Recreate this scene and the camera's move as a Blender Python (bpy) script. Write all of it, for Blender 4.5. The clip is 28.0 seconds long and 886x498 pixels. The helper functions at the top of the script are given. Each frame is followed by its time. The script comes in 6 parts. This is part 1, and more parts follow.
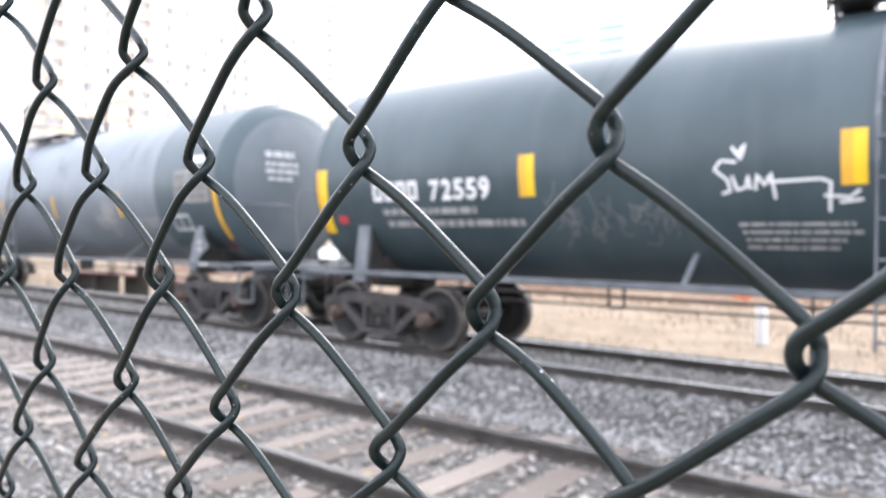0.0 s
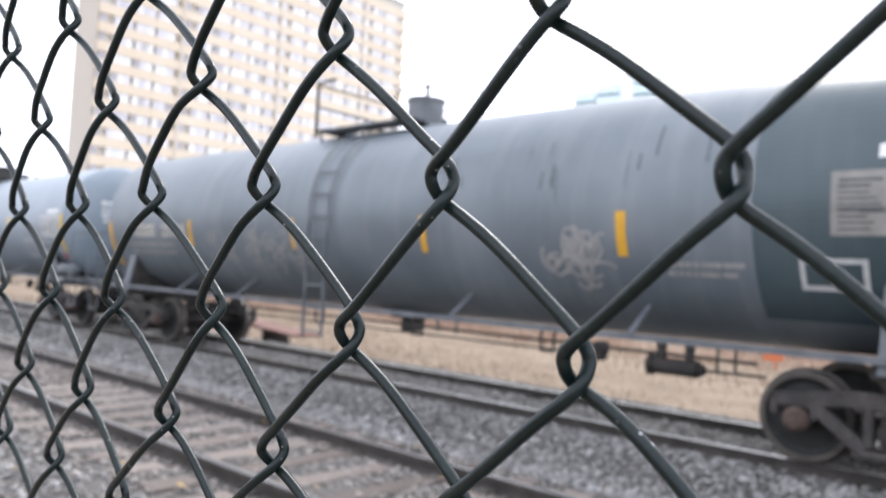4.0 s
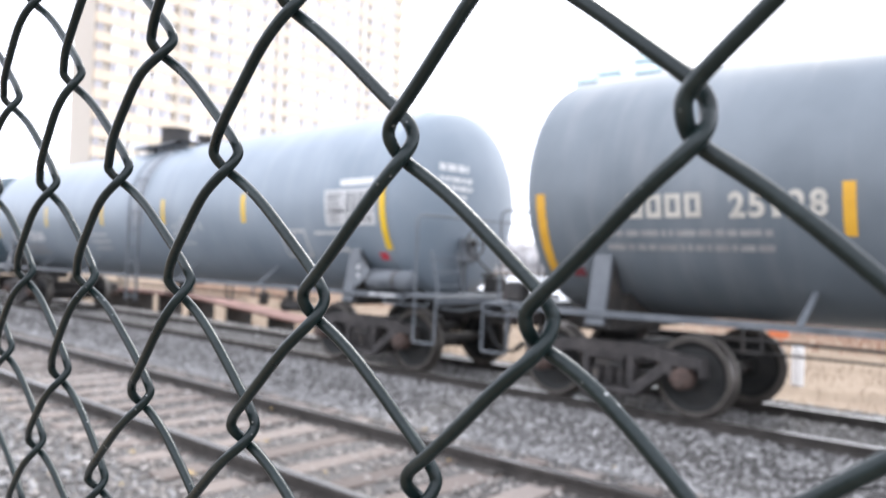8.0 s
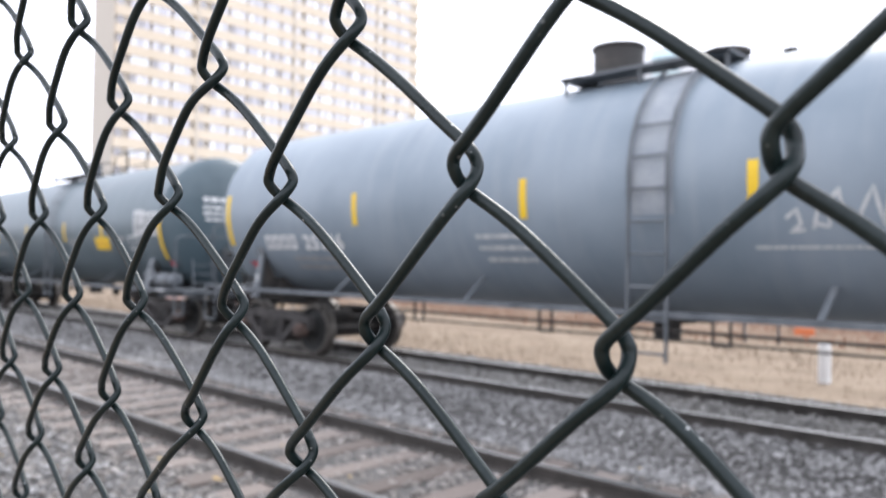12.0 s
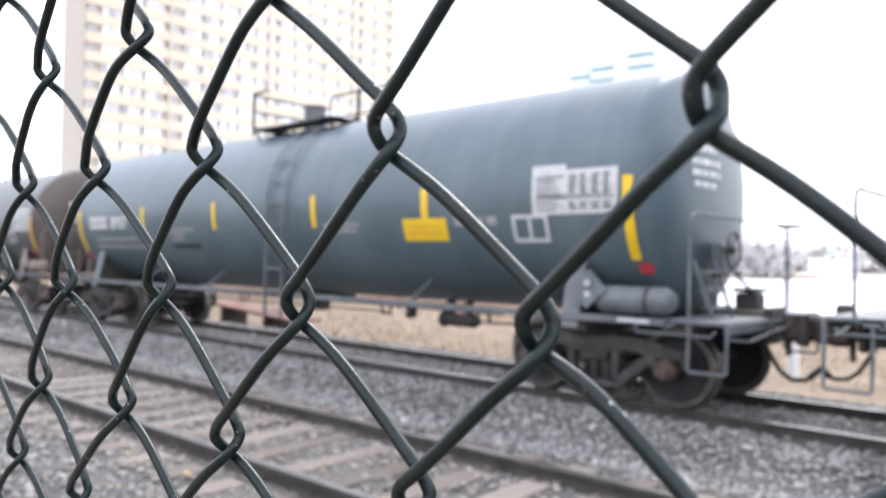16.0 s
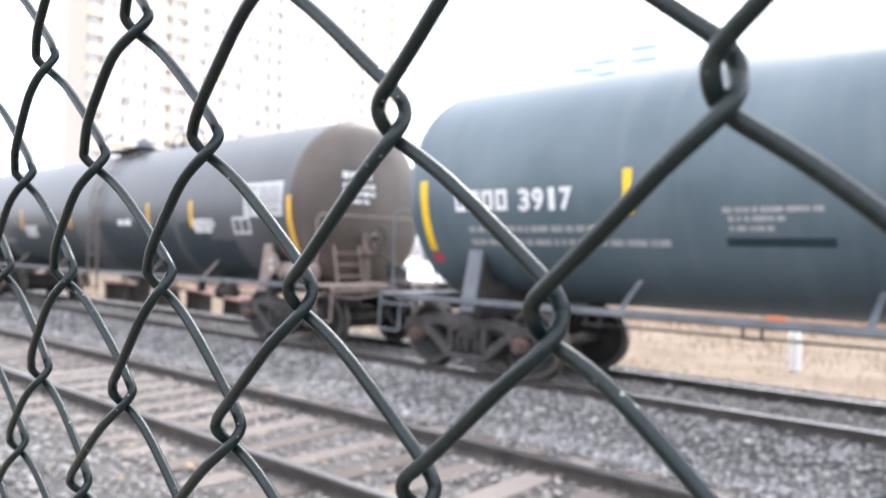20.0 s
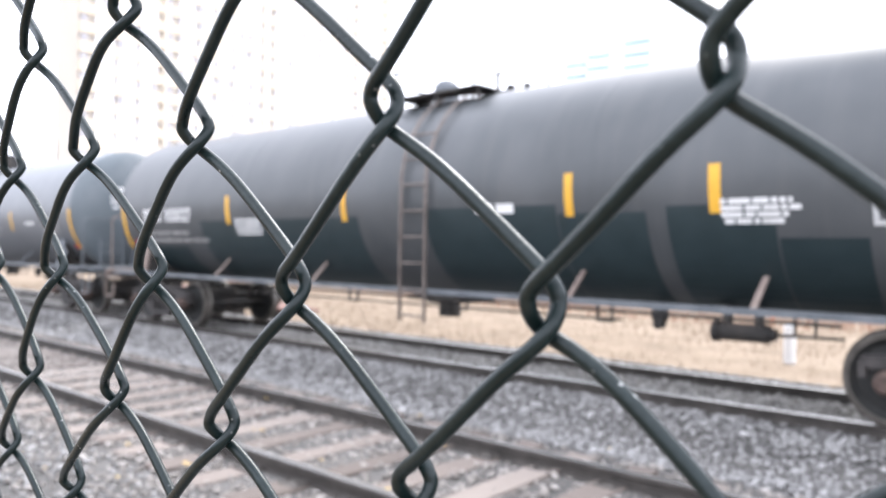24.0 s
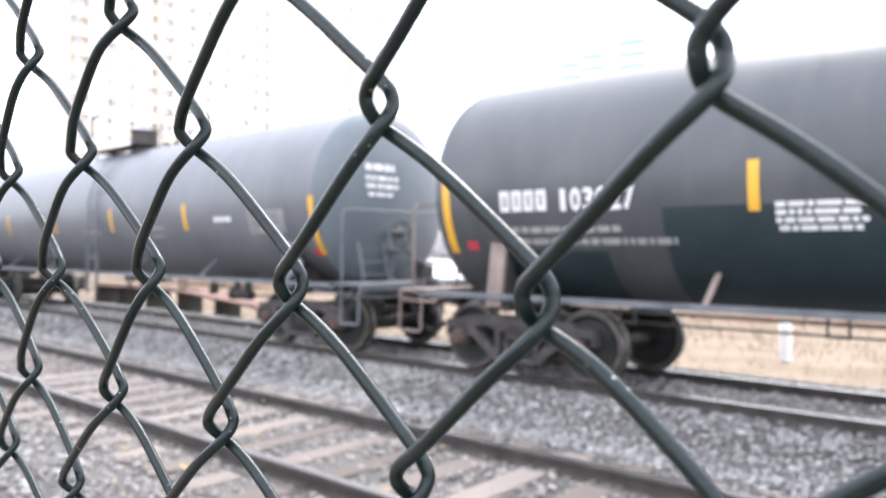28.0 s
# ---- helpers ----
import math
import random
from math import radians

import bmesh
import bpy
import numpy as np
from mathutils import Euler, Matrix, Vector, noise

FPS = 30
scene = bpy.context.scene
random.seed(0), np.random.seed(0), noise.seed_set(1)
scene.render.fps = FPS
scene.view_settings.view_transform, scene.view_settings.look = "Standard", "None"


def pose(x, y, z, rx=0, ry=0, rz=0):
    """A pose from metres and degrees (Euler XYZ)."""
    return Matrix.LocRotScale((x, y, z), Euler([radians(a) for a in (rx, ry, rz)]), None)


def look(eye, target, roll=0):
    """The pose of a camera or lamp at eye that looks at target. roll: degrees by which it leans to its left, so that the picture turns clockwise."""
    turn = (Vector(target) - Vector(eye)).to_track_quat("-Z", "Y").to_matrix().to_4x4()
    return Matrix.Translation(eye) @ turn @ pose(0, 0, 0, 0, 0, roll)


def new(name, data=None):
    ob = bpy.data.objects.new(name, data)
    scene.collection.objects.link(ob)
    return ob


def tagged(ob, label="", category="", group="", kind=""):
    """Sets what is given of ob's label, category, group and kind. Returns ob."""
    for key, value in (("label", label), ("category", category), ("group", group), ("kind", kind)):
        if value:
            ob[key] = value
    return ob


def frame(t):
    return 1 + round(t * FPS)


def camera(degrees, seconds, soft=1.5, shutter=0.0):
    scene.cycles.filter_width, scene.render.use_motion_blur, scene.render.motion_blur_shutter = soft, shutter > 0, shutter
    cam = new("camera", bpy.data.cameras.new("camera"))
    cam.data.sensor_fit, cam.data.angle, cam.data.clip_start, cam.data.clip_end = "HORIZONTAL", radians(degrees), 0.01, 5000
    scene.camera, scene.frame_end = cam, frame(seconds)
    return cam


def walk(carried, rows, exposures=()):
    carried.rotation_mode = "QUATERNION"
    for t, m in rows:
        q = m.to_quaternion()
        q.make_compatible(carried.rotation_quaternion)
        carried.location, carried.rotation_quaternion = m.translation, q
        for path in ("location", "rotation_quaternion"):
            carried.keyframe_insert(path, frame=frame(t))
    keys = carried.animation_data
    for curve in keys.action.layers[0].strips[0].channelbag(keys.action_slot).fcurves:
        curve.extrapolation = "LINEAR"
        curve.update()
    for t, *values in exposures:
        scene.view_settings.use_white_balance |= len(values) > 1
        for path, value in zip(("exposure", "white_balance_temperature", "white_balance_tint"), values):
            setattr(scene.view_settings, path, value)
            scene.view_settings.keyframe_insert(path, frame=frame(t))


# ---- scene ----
# ---- camera ----
cam = camera(60.42, 28.0)
cam.data.dof.use_dof = True
cam.data.dof.focus_distance = 0.21
cam.data.dof.aperture_fstop = 18.5
# seconds, x, y, z, then the turn about x, y and z in degrees
PATH = [
    (0, 0.0629, -0.1216, 1.5670, 89.00, -0.17, 40.22),
    (0.5, 0.0685, -0.1254, 1.5673, 89.41, -0.09, 39.41),
    (1, 0.0699, -0.1272, 1.5657, 90.33, -0.18, 38.79),
    (1.5, 0.0646, -0.1196, 1.5743, 91.54, -0.58, 38.90),
    (2, 0.0599, -0.1188, 1.5723, 92.66, -1.16, 39.23),
    (2.5, 0.0600, -0.1147, 1.5705, 93.28, -1.65, 39.53),
    (3, 0.0599, -0.1160, 1.5703, 92.49, -1.89, 40.43),
    (3.5, 0.0537, -0.1170, 1.5616, 92.65, -2.40, 41.36),
    (4, 0.0452, -0.1200, 1.5657, 92.26, -3.10, 42.21),
    (4.5, 0.0405, -0.1040, 1.5551, 91.82, -3.57, 42.70),
    (6.5, 0.0470, -0.1108, 1.5557, 91.12, -3.71, 44.00),
    (7, 0.0446, -0.1086, 1.5566, 91.13, -2.96, 43.23),
    (7.5, 0.0455, -0.1050, 1.5594, 90.82, -2.45, 42.66),
    (8, 0.0469, -0.1082, 1.5613, 91.06, -1.89, 42.54),
    (8.5, 0.0458, -0.1112, 1.5630, 91.06, -1.51, 42.83),
    (9, 0.0454, -0.1094, 1.5634, 91.13, -1.02, 43.28),
    (9.5, 0.0461, -0.1079, 1.5656, 91.09, -0.43, 43.60),
    (10, 0.0467, -0.1095, 1.5658, 91.24, -0.23, 43.57),
    (10.5, 0.0470, -0.1093, 1.5651, 91.43, -0.32, 43.74),
    (11, 0.0449, -0.1115, 1.5651, 91.41, -0.48, 43.97),
    (11.5, 0.0421, -0.1165, 1.5675, 91.45, -0.89, 44.02),
    (12, 0.0395, -0.1147, 1.5668, 91.22, -0.88, 44.02),
    (12.5, 0.0410, -0.1156, 1.5670, 91.34, -1.01, 43.78),
    (14.5, 0.0398, -0.1059, 1.5637, 91.65, -1.02, 41.72),
    (15, 0.0390, -0.1010, 1.5662, 91.28, -0.97, 41.73),
    (15.5, 0.0393, -0.0999, 1.5623, 90.98, -0.99, 41.94),
    (16, 0.0409, -0.1005, 1.5620, 90.82, -1.12, 42.16),
    (16.5, 0.0397, -0.1009, 1.5600, 90.77, -1.38, 42.29),
    (17, 0.0392, -0.1002, 1.5601, 90.45, -1.24, 42.65),
    (17.5, 0.0391, -0.1003, 1.5596, 90.54, -1.37, 42.78),
    (18, 0.0398, -0.1006, 1.5605, 90.49, -1.28, 42.89),
    (18.5, 0.0404, -0.1008, 1.5610, 90.52, -1.21, 42.87),
    (19, 0.0396, -0.1002, 1.5607, 90.45, -1.20, 42.65),
    (19.5, 0.0391, -0.0990, 1.5604, 90.18, -1.29, 42.60),
    (20, 0.0379, -0.0982, 1.5609, 90.31, -1.23, 42.32),
    (20.5, 0.0379, -0.0977, 1.5599, 90.26, -1.38, 41.73),
    (21, 0.0371, -0.0971, 1.5600, 90.39, -1.12, 41.41),
    (21.5, 0.0371, -0.0966, 1.5611, 90.38, -1.08, 41.38),
    (23.5, 0.0390, -0.0971, 1.5644, 90.42, -0.66, 41.65),
    (24, 0.0365, -0.0965, 1.5599, 90.02, -0.76, 41.95),
    (24.5, 0.0370, -0.0969, 1.5601, 89.93, -0.91, 41.88),
    (25, 0.0370, -0.0961, 1.5611, 90.09, -1.14, 42.05),
    (25.5, 0.0371, -0.0965, 1.5601, 89.65, -1.24, 42.22),
    (26, 0.0375, -0.0969, 1.5595, 89.79, -1.25, 42.31),
    (26.5, 0.0374, -0.0967, 1.5602, 89.69, -1.25, 42.38),
    (27, 0.0372, -0.0964, 1.5601, 89.78, -1.19, 42.37),
    (27.5, 0.0372, -0.0967, 1.5590, 89.91, -1.02, 42.45),
    (28, 0.0380, -0.0980, 1.5593, 90.10, -0.32, 41.65),
]
EXPOSURES = [(0, 0.82), (1, 0.90), (2, 0.56), (3, -0.19), (3.6, 0.07), (4.5, 0.17), (7, 0.43), (8, 0.47), (10, 0.15), (12, 0.15), (15, 0.22), (17, 0.52), (20, 0.67), (24, 0.77), (28, 0.84)]
walk(cam, [(t, pose(*p)) for t, *p in PATH], exposures=EXPOSURES)

# metres that the train has rolled since the start
TRAVEL = [(0, 0.000), (1, 2.351), (2, 4.812), (3, 7.338), (4, 9.965), (5, 12.583), (6, 15.212), (7, 17.904), (8, 20.654), (9, 23.335), (10, 26.072), (11, 28.732), (12, 31.416), (13, 34.132), (14, 36.876), (15, 39.578), (16, 42.237), (17, 44.873), (18, 47.468), (19, 50.020), (20, 52.525), (21, 54.972), (22, 57.385), (23, 59.763), (24, 62.042), (25, 64.225), (26, 66.405), (27, 68.536), (28, 70.614)]

# ---- world and light: a thin bright overcast, the sun ahead behind it ----
SUN_EL, SUN_AZ = 48.0, -12.0
world = bpy.data.worlds.new("sky")
world.use_nodes = True
scene.world = world
wn = world.node_tree.nodes
wl = world.node_tree.links
sky = wn.new("ShaderNodeTexSky")
sky.sky_type = "NISHITA"
sky.sun_disc = False
sky.sun_elevation = radians(SUN_EL)
sky.sun_rotation = radians(SUN_AZ)
sky.air_density, sky.dust_density, sky.ozone_density = 1.0, 6.0, 1.0
veil = wn.new("ShaderNodeMixRGB")
veil.inputs[0].default_value = 0.8
veil.inputs[2].default_value = (19.3, 20.0, 22.9, 1)
wl.new(sky.outputs[0], veil.inputs[1])
wl.new(veil.outputs[0], wn["Background"].inputs[0])
wn["Background"].inputs[1].default_value = 0.115
sun = new("sun", bpy.data.lights.new("sun", "SUN"))
sun.data.energy, sun.data.angle, sun.data.color = 1.6, radians(14), (1.0, 0.98, 0.95)
sun.matrix_world = look((0, 0, 60), (math.sin(radians(SUN_AZ)) * -60, math.cos(radians(SUN_AZ)) * -60, 60 - 60 * math.tan(radians(SUN_EL))))


# ---- materials ----
def material(name, rough=0.6, metal=0.0):
    m = bpy.data.materials.new(name)
    m.use_nodes = True
    b = m.node_tree.nodes["Principled BSDF"]
    b.inputs["Roughness"].default_value = rough
    b.inputs["Metallic"].default_value = metal
    return m, m.node_tree.nodes, m.node_tree.links, b


def ramp(nodes, stops):
    r = nodes.new("ShaderNodeValToRGB")
    while len(r.color_ramp.elements) < len(stops):
        r.color_ramp.elements.new(0.5)
    for e, (p, c) in zip(r.color_ramp.elements, stops):
        e.position, e.color = p, (*c, 1)
    return r


def noisy(name, colours, scale=6.0, rough=0.6, metal=0.0, bump=0.0, fine=60.0, stretch=(1, 1, 1), per="", rough_var=0.0, fine_amount=0.35):
    """A surface with broad stains and fine grain; per: 'object' or 'island' varies it from piece to piece."""
    m, n, l, b = material(name, rough, metal)
    co = n.new("ShaderNodeTexCoord")
    mp = n.new("ShaderNodeMapping")
    mp.inputs["Scale"].default_value = stretch
    l.new(co.outputs["Object"], mp.inputs["Vector"])
    big = n.new("ShaderNodeTexNoise")
    big.inputs["Scale"].default_value, big.inputs["Detail"].default_value = scale, 5
    small = n.new("ShaderNodeTexNoise")
    small.inputs["Scale"].default_value, small.inputs["Detail"].default_value = fine, 4
    for t in (big, small):
        l.new(mp.outputs[0], t.inputs["Vector"])
    mix = n.new("ShaderNodeMixRGB")
    mix.inputs[0].default_value = fine_amount
    l.new(big.outputs[0], mix.inputs[1])
    l.new(small.outputs[0], mix.inputs[2])
    fac = mix.outputs[0]
    if per:
        if per == "object":
            oi = n.new("ShaderNodeObjectInfo")
            rnd = oi.outputs["Random"]
        else:
            oi = n.new("ShaderNodeNewGeometry")
            rnd = oi.outputs["Random Per Island"]
        mix2 = n.new("ShaderNodeMixRGB")
        mix2.inputs[0].default_value = 0.6
        l.new(fac, mix2.inputs[1])
        l.new(rnd, mix2.inputs[2])
        fac = mix2.outputs[0]
    lo, hi = (0.05, 0.95) if per else (0.32, 0.68)
    stops = [(lo + (hi - lo) * i / max(1, len(colours) - 1), c) for i, c in enumerate(colours)]
    r = ramp(n, stops)
    l.new(fac, r.inputs[0])
    l.new(r.outputs[0], b.inputs["Base Color"])
    if rough_var:
        mr = n.new("ShaderNodeMapRange")
        mr.inputs["To Min"].default_value, mr.inputs["To Max"].default_value = rough - rough_var, rough + rough_var
        l.new(big.outputs[0], mr.inputs["Value"])
        l.new(mr.outputs[0], b.inputs["Roughness"])
    if bump:
        bp = n.new("ShaderNodeBump")
        bp.inputs["Strength"].default_value, bp.inputs["Distance"].default_value = bump, 0.01
        l.new(small.outputs[0], bp.inputs["Height"])
        l.new(bp.outputs[0], b.inputs["Normal"])
    return m


def tank_paint(name, dark, mid, dust, rough=0.42, streak=0.5):
    """Faded dark enamel: dusty film in patches, rain streaks down the flanks."""
    m, n, l, b = material(name, rough)
    b.inputs["Coat Weight"].default_value = 0.14
    b.inputs["Specular IOR Level"].default_value = 0.4
    b.inputs["Coat Roughness"].default_value = 0.35
    co = n.new("ShaderNodeTexCoord")
    patch = n.new("ShaderNodeTexNoise")
    patch.inputs["Scale"].default_value, patch.inputs["Detail"].default_value = 0.8, 6
    l.new(co.outputs["Object"], patch.inputs["Vector"])
    mp = n.new("ShaderNodeMapping")
    mp.inputs["Scale"].default_value = (2.2, 0.30, 0.30)
    l.new(co.outputs["Object"], mp.inputs["Vector"])
    run = n.new("ShaderNodeTexNoise")
    run.inputs["Scale"].default_value, run.inputs["Detail"].default_value = 2.2, 6
    l.new(mp.outputs[0], run.inputs["Vector"])
    grain = n.new("ShaderNodeTexNoise")
    grain.inputs["Scale"].default_value, grain.inputs["Detail"].default_value = 45, 3
    l.new(co.outputs["Object"], grain.inputs["Vector"])
    r1 = ramp(n, [(0.35, dark), (0.68, mid)])
    l.new(patch.outputs[0], r1.inputs[0])
    r2 = ramp(n, [(0.48, (0, 0, 0)), (0.85, (streak, streak, streak))])
    l.new(run.outputs[0], r2.inputs[0])
    mx = n.new("ShaderNodeMixRGB")
    l.new(r2.outputs[0], mx.inputs[0])
    l.new(r1.outputs[0], mx.inputs[1])
    mx.inputs[2].default_value = (*dust, 1)
    l.new(mx.outputs[0], b.inputs["Base Color"])
    mr = n.new("ShaderNodeMapRange")
    mr.inputs["To Min"].default_value, mr.inputs["To Max"].default_value = rough - 0.1, rough + 0.16
    l.new(patch.outputs[0], mr.inputs["Value"])
    l.new(mr.outputs[0], b.inputs["Roughness"])
    bp = n.new("ShaderNodeBump")
    bp.inputs["Strength"].default_value, bp.inputs["Distance"].default_value = 0.08, 0.01
    l.new(grain.outputs[0], bp.inputs["Height"])
    l.new(bp.outputs[0], b.inputs["Normal"])
    return m


M_WIRE = noisy("green_black_vinyl", [(0.0045, 0.011, 0.011), (0.0075, 0.0155, 0.0155), (0.016, 0.027, 0.027)], 60, 0.30, bump=0.04, fine=700, rough_var=0.08)
M_WIRE.node_tree.nodes["Principled BSDF"].inputs["Specular IOR Level"].default_value = 0.32
w_t = M_WIRE.node_tree
w_co = w_t.nodes.new("ShaderNodeTexCoord")
w_v = w_t.nodes.new("ShaderNodeTexVoronoi")
w_v.inputs["Scale"].default_value = 330
w_r = ramp(w_t.nodes, [(0.10, (1, 1, 1)), (0.17, (0, 0, 0))])
w_k = w_t.nodes.new("ShaderNodeTexNoise")
w_k.inputs["Scale"].default_value = 38
w_s = ramp(w_t.nodes, [(0.56, (0, 0, 0)), (0.66, (0.8, 0.8, 0.8))])
w_m = w_t.nodes.new("ShaderNodeMixRGB")
w_m.blend_type = "MULTIPLY"
w_m.inputs[0].default_value = 1
w_x = w_t.nodes.new("ShaderNodeMixRGB")
w_x.inputs[2].default_value = (0.42, 0.43, 0.42, 1)
w_p = w_t.nodes["Principled BSDF"].inputs["Base Color"]
w_t.links.new(w_co.outputs["Object"], w_v.inputs["Vector"])
w_t.links.new(w_co.outputs["Object"], w_k.inputs["Vector"])
w_t.links.new(w_v.outputs["Distance"], w_r.inputs[0])
w_t.links.new(w_k.outputs[0], w_s.inputs[0])
w_t.links.new(w_r.outputs[0], w_m.inputs[1])
w_t.links.new(w_s.outputs[0], w_m.inputs[2])
w_t.links.new(w_m.outputs[0], w_x.inputs[0])
w_t.links.new(w_p.links[0].from_socket, w_x.inputs[1])
w_t.links.new(w_x.outputs[0], w_p)
M_BALLAST = noisy("ballast_grey", [(0.045, 0.043, 0.040), (0.09, 0.085, 0.079), (0.145, 0.137, 0.127)], 2.5, 0.9, bump=0.8, fine=24, fine_amount=0.6)
M_STONE = noisy("crushed_stone", [(0.095, 0.093, 0.091), (0.215, 0.208, 0.202), (0.33, 0.322, 0.312), (0.56, 0.545, 0.53)], 9, 0.85, bump=0.4, fine=70, per="island")
M_STONE_DIRTY = noisy("dusty_stone", [(0.115, 0.102, 0.090), (0.225, 0.203, 0.182), (0.315, 0.288, 0.262), (0.48, 0.45, 0.42)], 9, 0.9, bump=0.4, fine=70, per="island")
M_TIE = noisy("weathered_tie_wood", [(0.095, 0.077, 0.066), (0.19, 0.157, 0.136), (0.315, 0.272, 0.24)], 5, 0.88, bump=0.7, fine=28, stretch=(6, 0.7, 4), per="object")
M_RAIL = noisy("rail_rust", [(0.032, 0.028, 0.025), (0.06, 0.053, 0.047), (0.095, 0.084, 0.075)], 5, 0.65, 0.2, bump=0.3, fine=50)
M_RAILTOP = noisy("rail_running_surface", [(0.30, 0.29, 0.28), (0.5, 0.49, 0.47)], 8, 0.32, 0.9, fine=60, stretch=(0.2, 4, 4))
M_GRASS = noisy("dry_grass_ground", [(0.125, 0.085, 0.052), (0.205, 0.15, 0.098), (0.285, 0.225, 0.16)], 0.9, 0.95, bump=0.9, fine=12, fine_amount=0.5)
M_BLADE = noisy("dry_grass_blades", [(0.13, 0.085, 0.05), (0.215, 0.16, 0.108), (0.30, 0.24, 0.175)], 3, 0.9, per="island")
M_BRUSH = noisy("bare_brush", [(0.20, 0.10, 0.07), (0.34, 0.20, 0.14), (0.46, 0.33, 0.24)], 2, 0.9, per="island")
M_TANK_BLACK = tank_paint("tank_black", (0.031, 0.051, 0.058), (0.059, 0.083, 0.092), (0.102, 0.122, 0.130), 0.36, 0.3)
M_TANK_GREY = tank_paint("tank_faded_grey", (0.121, 0.1456, 0.1635), (0.1848, 0.2128, 0.233), (0.285, 0.29, 0.292), 0.42, 0.42)
M_TANK_BLUE = tank_paint("tank_blue_grey", (0.1848, 0.2288, 0.2662), (0.2585, 0.3036, 0.3432), (0.365, 0.385, 0.40), 0.40, 0.34)
M_TANK_SLATE = tank_paint("tank_slate", (0.070, 0.102, 0.118), (0.112, 0.150, 0.168), (0.182, 0.203, 0.211), 0.38, 0.36)
M_TANK_BROWN = tank_paint("tank_brown_black", (0.052, 0.058, 0.062), (0.086, 0.091, 0.095), (0.128, 0.126, 0.124), 0.40, 0.3)
M_TANK_DULL = tank_paint("tank_dull_grey", (0.098, 0.106, 0.116), (0.145, 0.153, 0.162), (0.215, 0.215, 0.218), 0.42, 0.35)
M_HEAD_BROWN = tank_paint("rusty_head", (0.06, 0.048, 0.04), (0.12, 0.096, 0.08), (0.20, 0.165, 0.135), 0.5, 0.5)
M_HEAD_DUSTY = tank_paint("dusty_head", (0.092, 0.112, 0.123), (0.15, 0.173, 0.186), (0.235, 0.246, 0.250), 0.5, 0.5)
M_DECAL_OLD = noisy("soiled_decal", [(0.19, 0.185, 0.172), (0.30, 0.29, 0.27)], 6, 0.7)
M_PATCH = noisy("fresh_black_patch", [(0.012, 0.025, 0.029), (0.022, 0.038, 0.043)], 3, 0.4)
M_BAND = tank_paint("blackened_band", (0.046, 0.070, 0.079), (0.072, 0.100, 0.111), (0.128, 0.146, 0.152), 0.36, 0.25)
M_DRIP = noisy("grimy_drip", [(0.06, 0.072, 0.08), (0.12, 0.135, 0.148)], 14, 0.55)
M_SPILL = noisy("pale_spill_stain", [(0.22, 0.25, 0.28), (0.29, 0.315, 0.34), (0.36, 0.375, 0.39)], 4, 0.6, fine=30)
M_SILL = noisy("sill_grey_paint", [(0.06, 0.069, 0.077), (0.115, 0.128, 0.14), (0.18, 0.19, 0.20)], 3, 0.5, bump=0.2, rough_var=0.1)
M_RUSTY_STEEL = noisy("rusty_brown_steel", [(0.12, 0.09, 0.075), (0.22, 0.17, 0.145), (0.30, 0.25, 0.22)], 4, 0.75, bump=0.3)
M_LADDER = noisy("rust_stained_ladder_paint", [(0.075, 0.062, 0.055), (0.14, 0.115, 0.10), (0.20, 0.17, 0.15)], 5, 0.7, bump=0.2)
M_FRAME = noisy("underframe_grime", [(0.018, 0.018, 0.018), (0.04, 0.037, 0.034), (0.075, 0.062, 0.052)], 4, 0.7, bump=0.4)
M_TRUCK = noisy("truck_cast_iron", [(0.026, 0.024, 0.0235), (0.054, 0.049, 0.047), (0.098, 0.088, 0.082)], 5, 0.78, bump=0.5, fine=40)
M_COUPLER = noisy("oily_brown_coupler", [(0.022, 0.017, 0.016), (0.045, 0.034, 0.031), (0.08, 0.06, 0.053)], 6, 0.6, bump=0.4)
M_RUST = noisy("rusty_cap", [(0.05, 0.036, 0.030), (0.10, 0.068, 0.056), (0.15, 0.10, 0.082)], 12, 0.8, bump=0.4)
M_WHEEL = noisy("wheel_steel", [(0.014, 0.015, 0.015), (0.028, 0.029, 0.028), (0.045, 0.042, 0.039)], 4, 0.7, 0.2, bump=0.2)
M_TREAD = noisy("wheel_rim", [(0.07, 0.064, 0.057), (0.17, 0.155, 0.138)], 6, 0.45, 0.5)
M_YELLOW = noisy("yellow_reflective", [(0.70, 0.43, 0.01), (0.82, 0.55, 0.02)], 5, 0.45)
M_AMBER = noisy("amber_reflective", [(0.62, 0.33, 0.03), (0.72, 0.40, 0.04)], 5, 0.5)
M_RED = noisy("red_reflective", [(0.45, 0.03, 0.05), (0.60, 0.06, 0.08)], 8, 0.45)
M_WHITE = noisy("stencil_white", [(0.58, 0.58, 0.57), (0.78, 0.78, 0.77)], 9, 0.6)
M_FADED = noisy("faded_stencil", [(0.22, 0.22, 0.22), (0.38, 0.375, 0.36)], 9, 0.7)
M_GHOST = noisy("worn_chalk_tag", [(0.12, 0.13, 0.135), (0.20, 0.205, 0.205)], 9, 0.7)
M_CREAM = noisy("cream_stencil", [(0.42, 0.40, 0.35), (0.58, 0.55, 0.48)], 9, 0.7)
M_DECAL = noisy("decal_field", [(0.42, 0.43, 0.43), (0.60, 0.60, 0.59)], 12, 0.6)
M_DECAL_DARK = noisy("decal_ink", [(0.05, 0.055, 0.06), (0.09, 0.095, 0.10)], 12, 0.6)
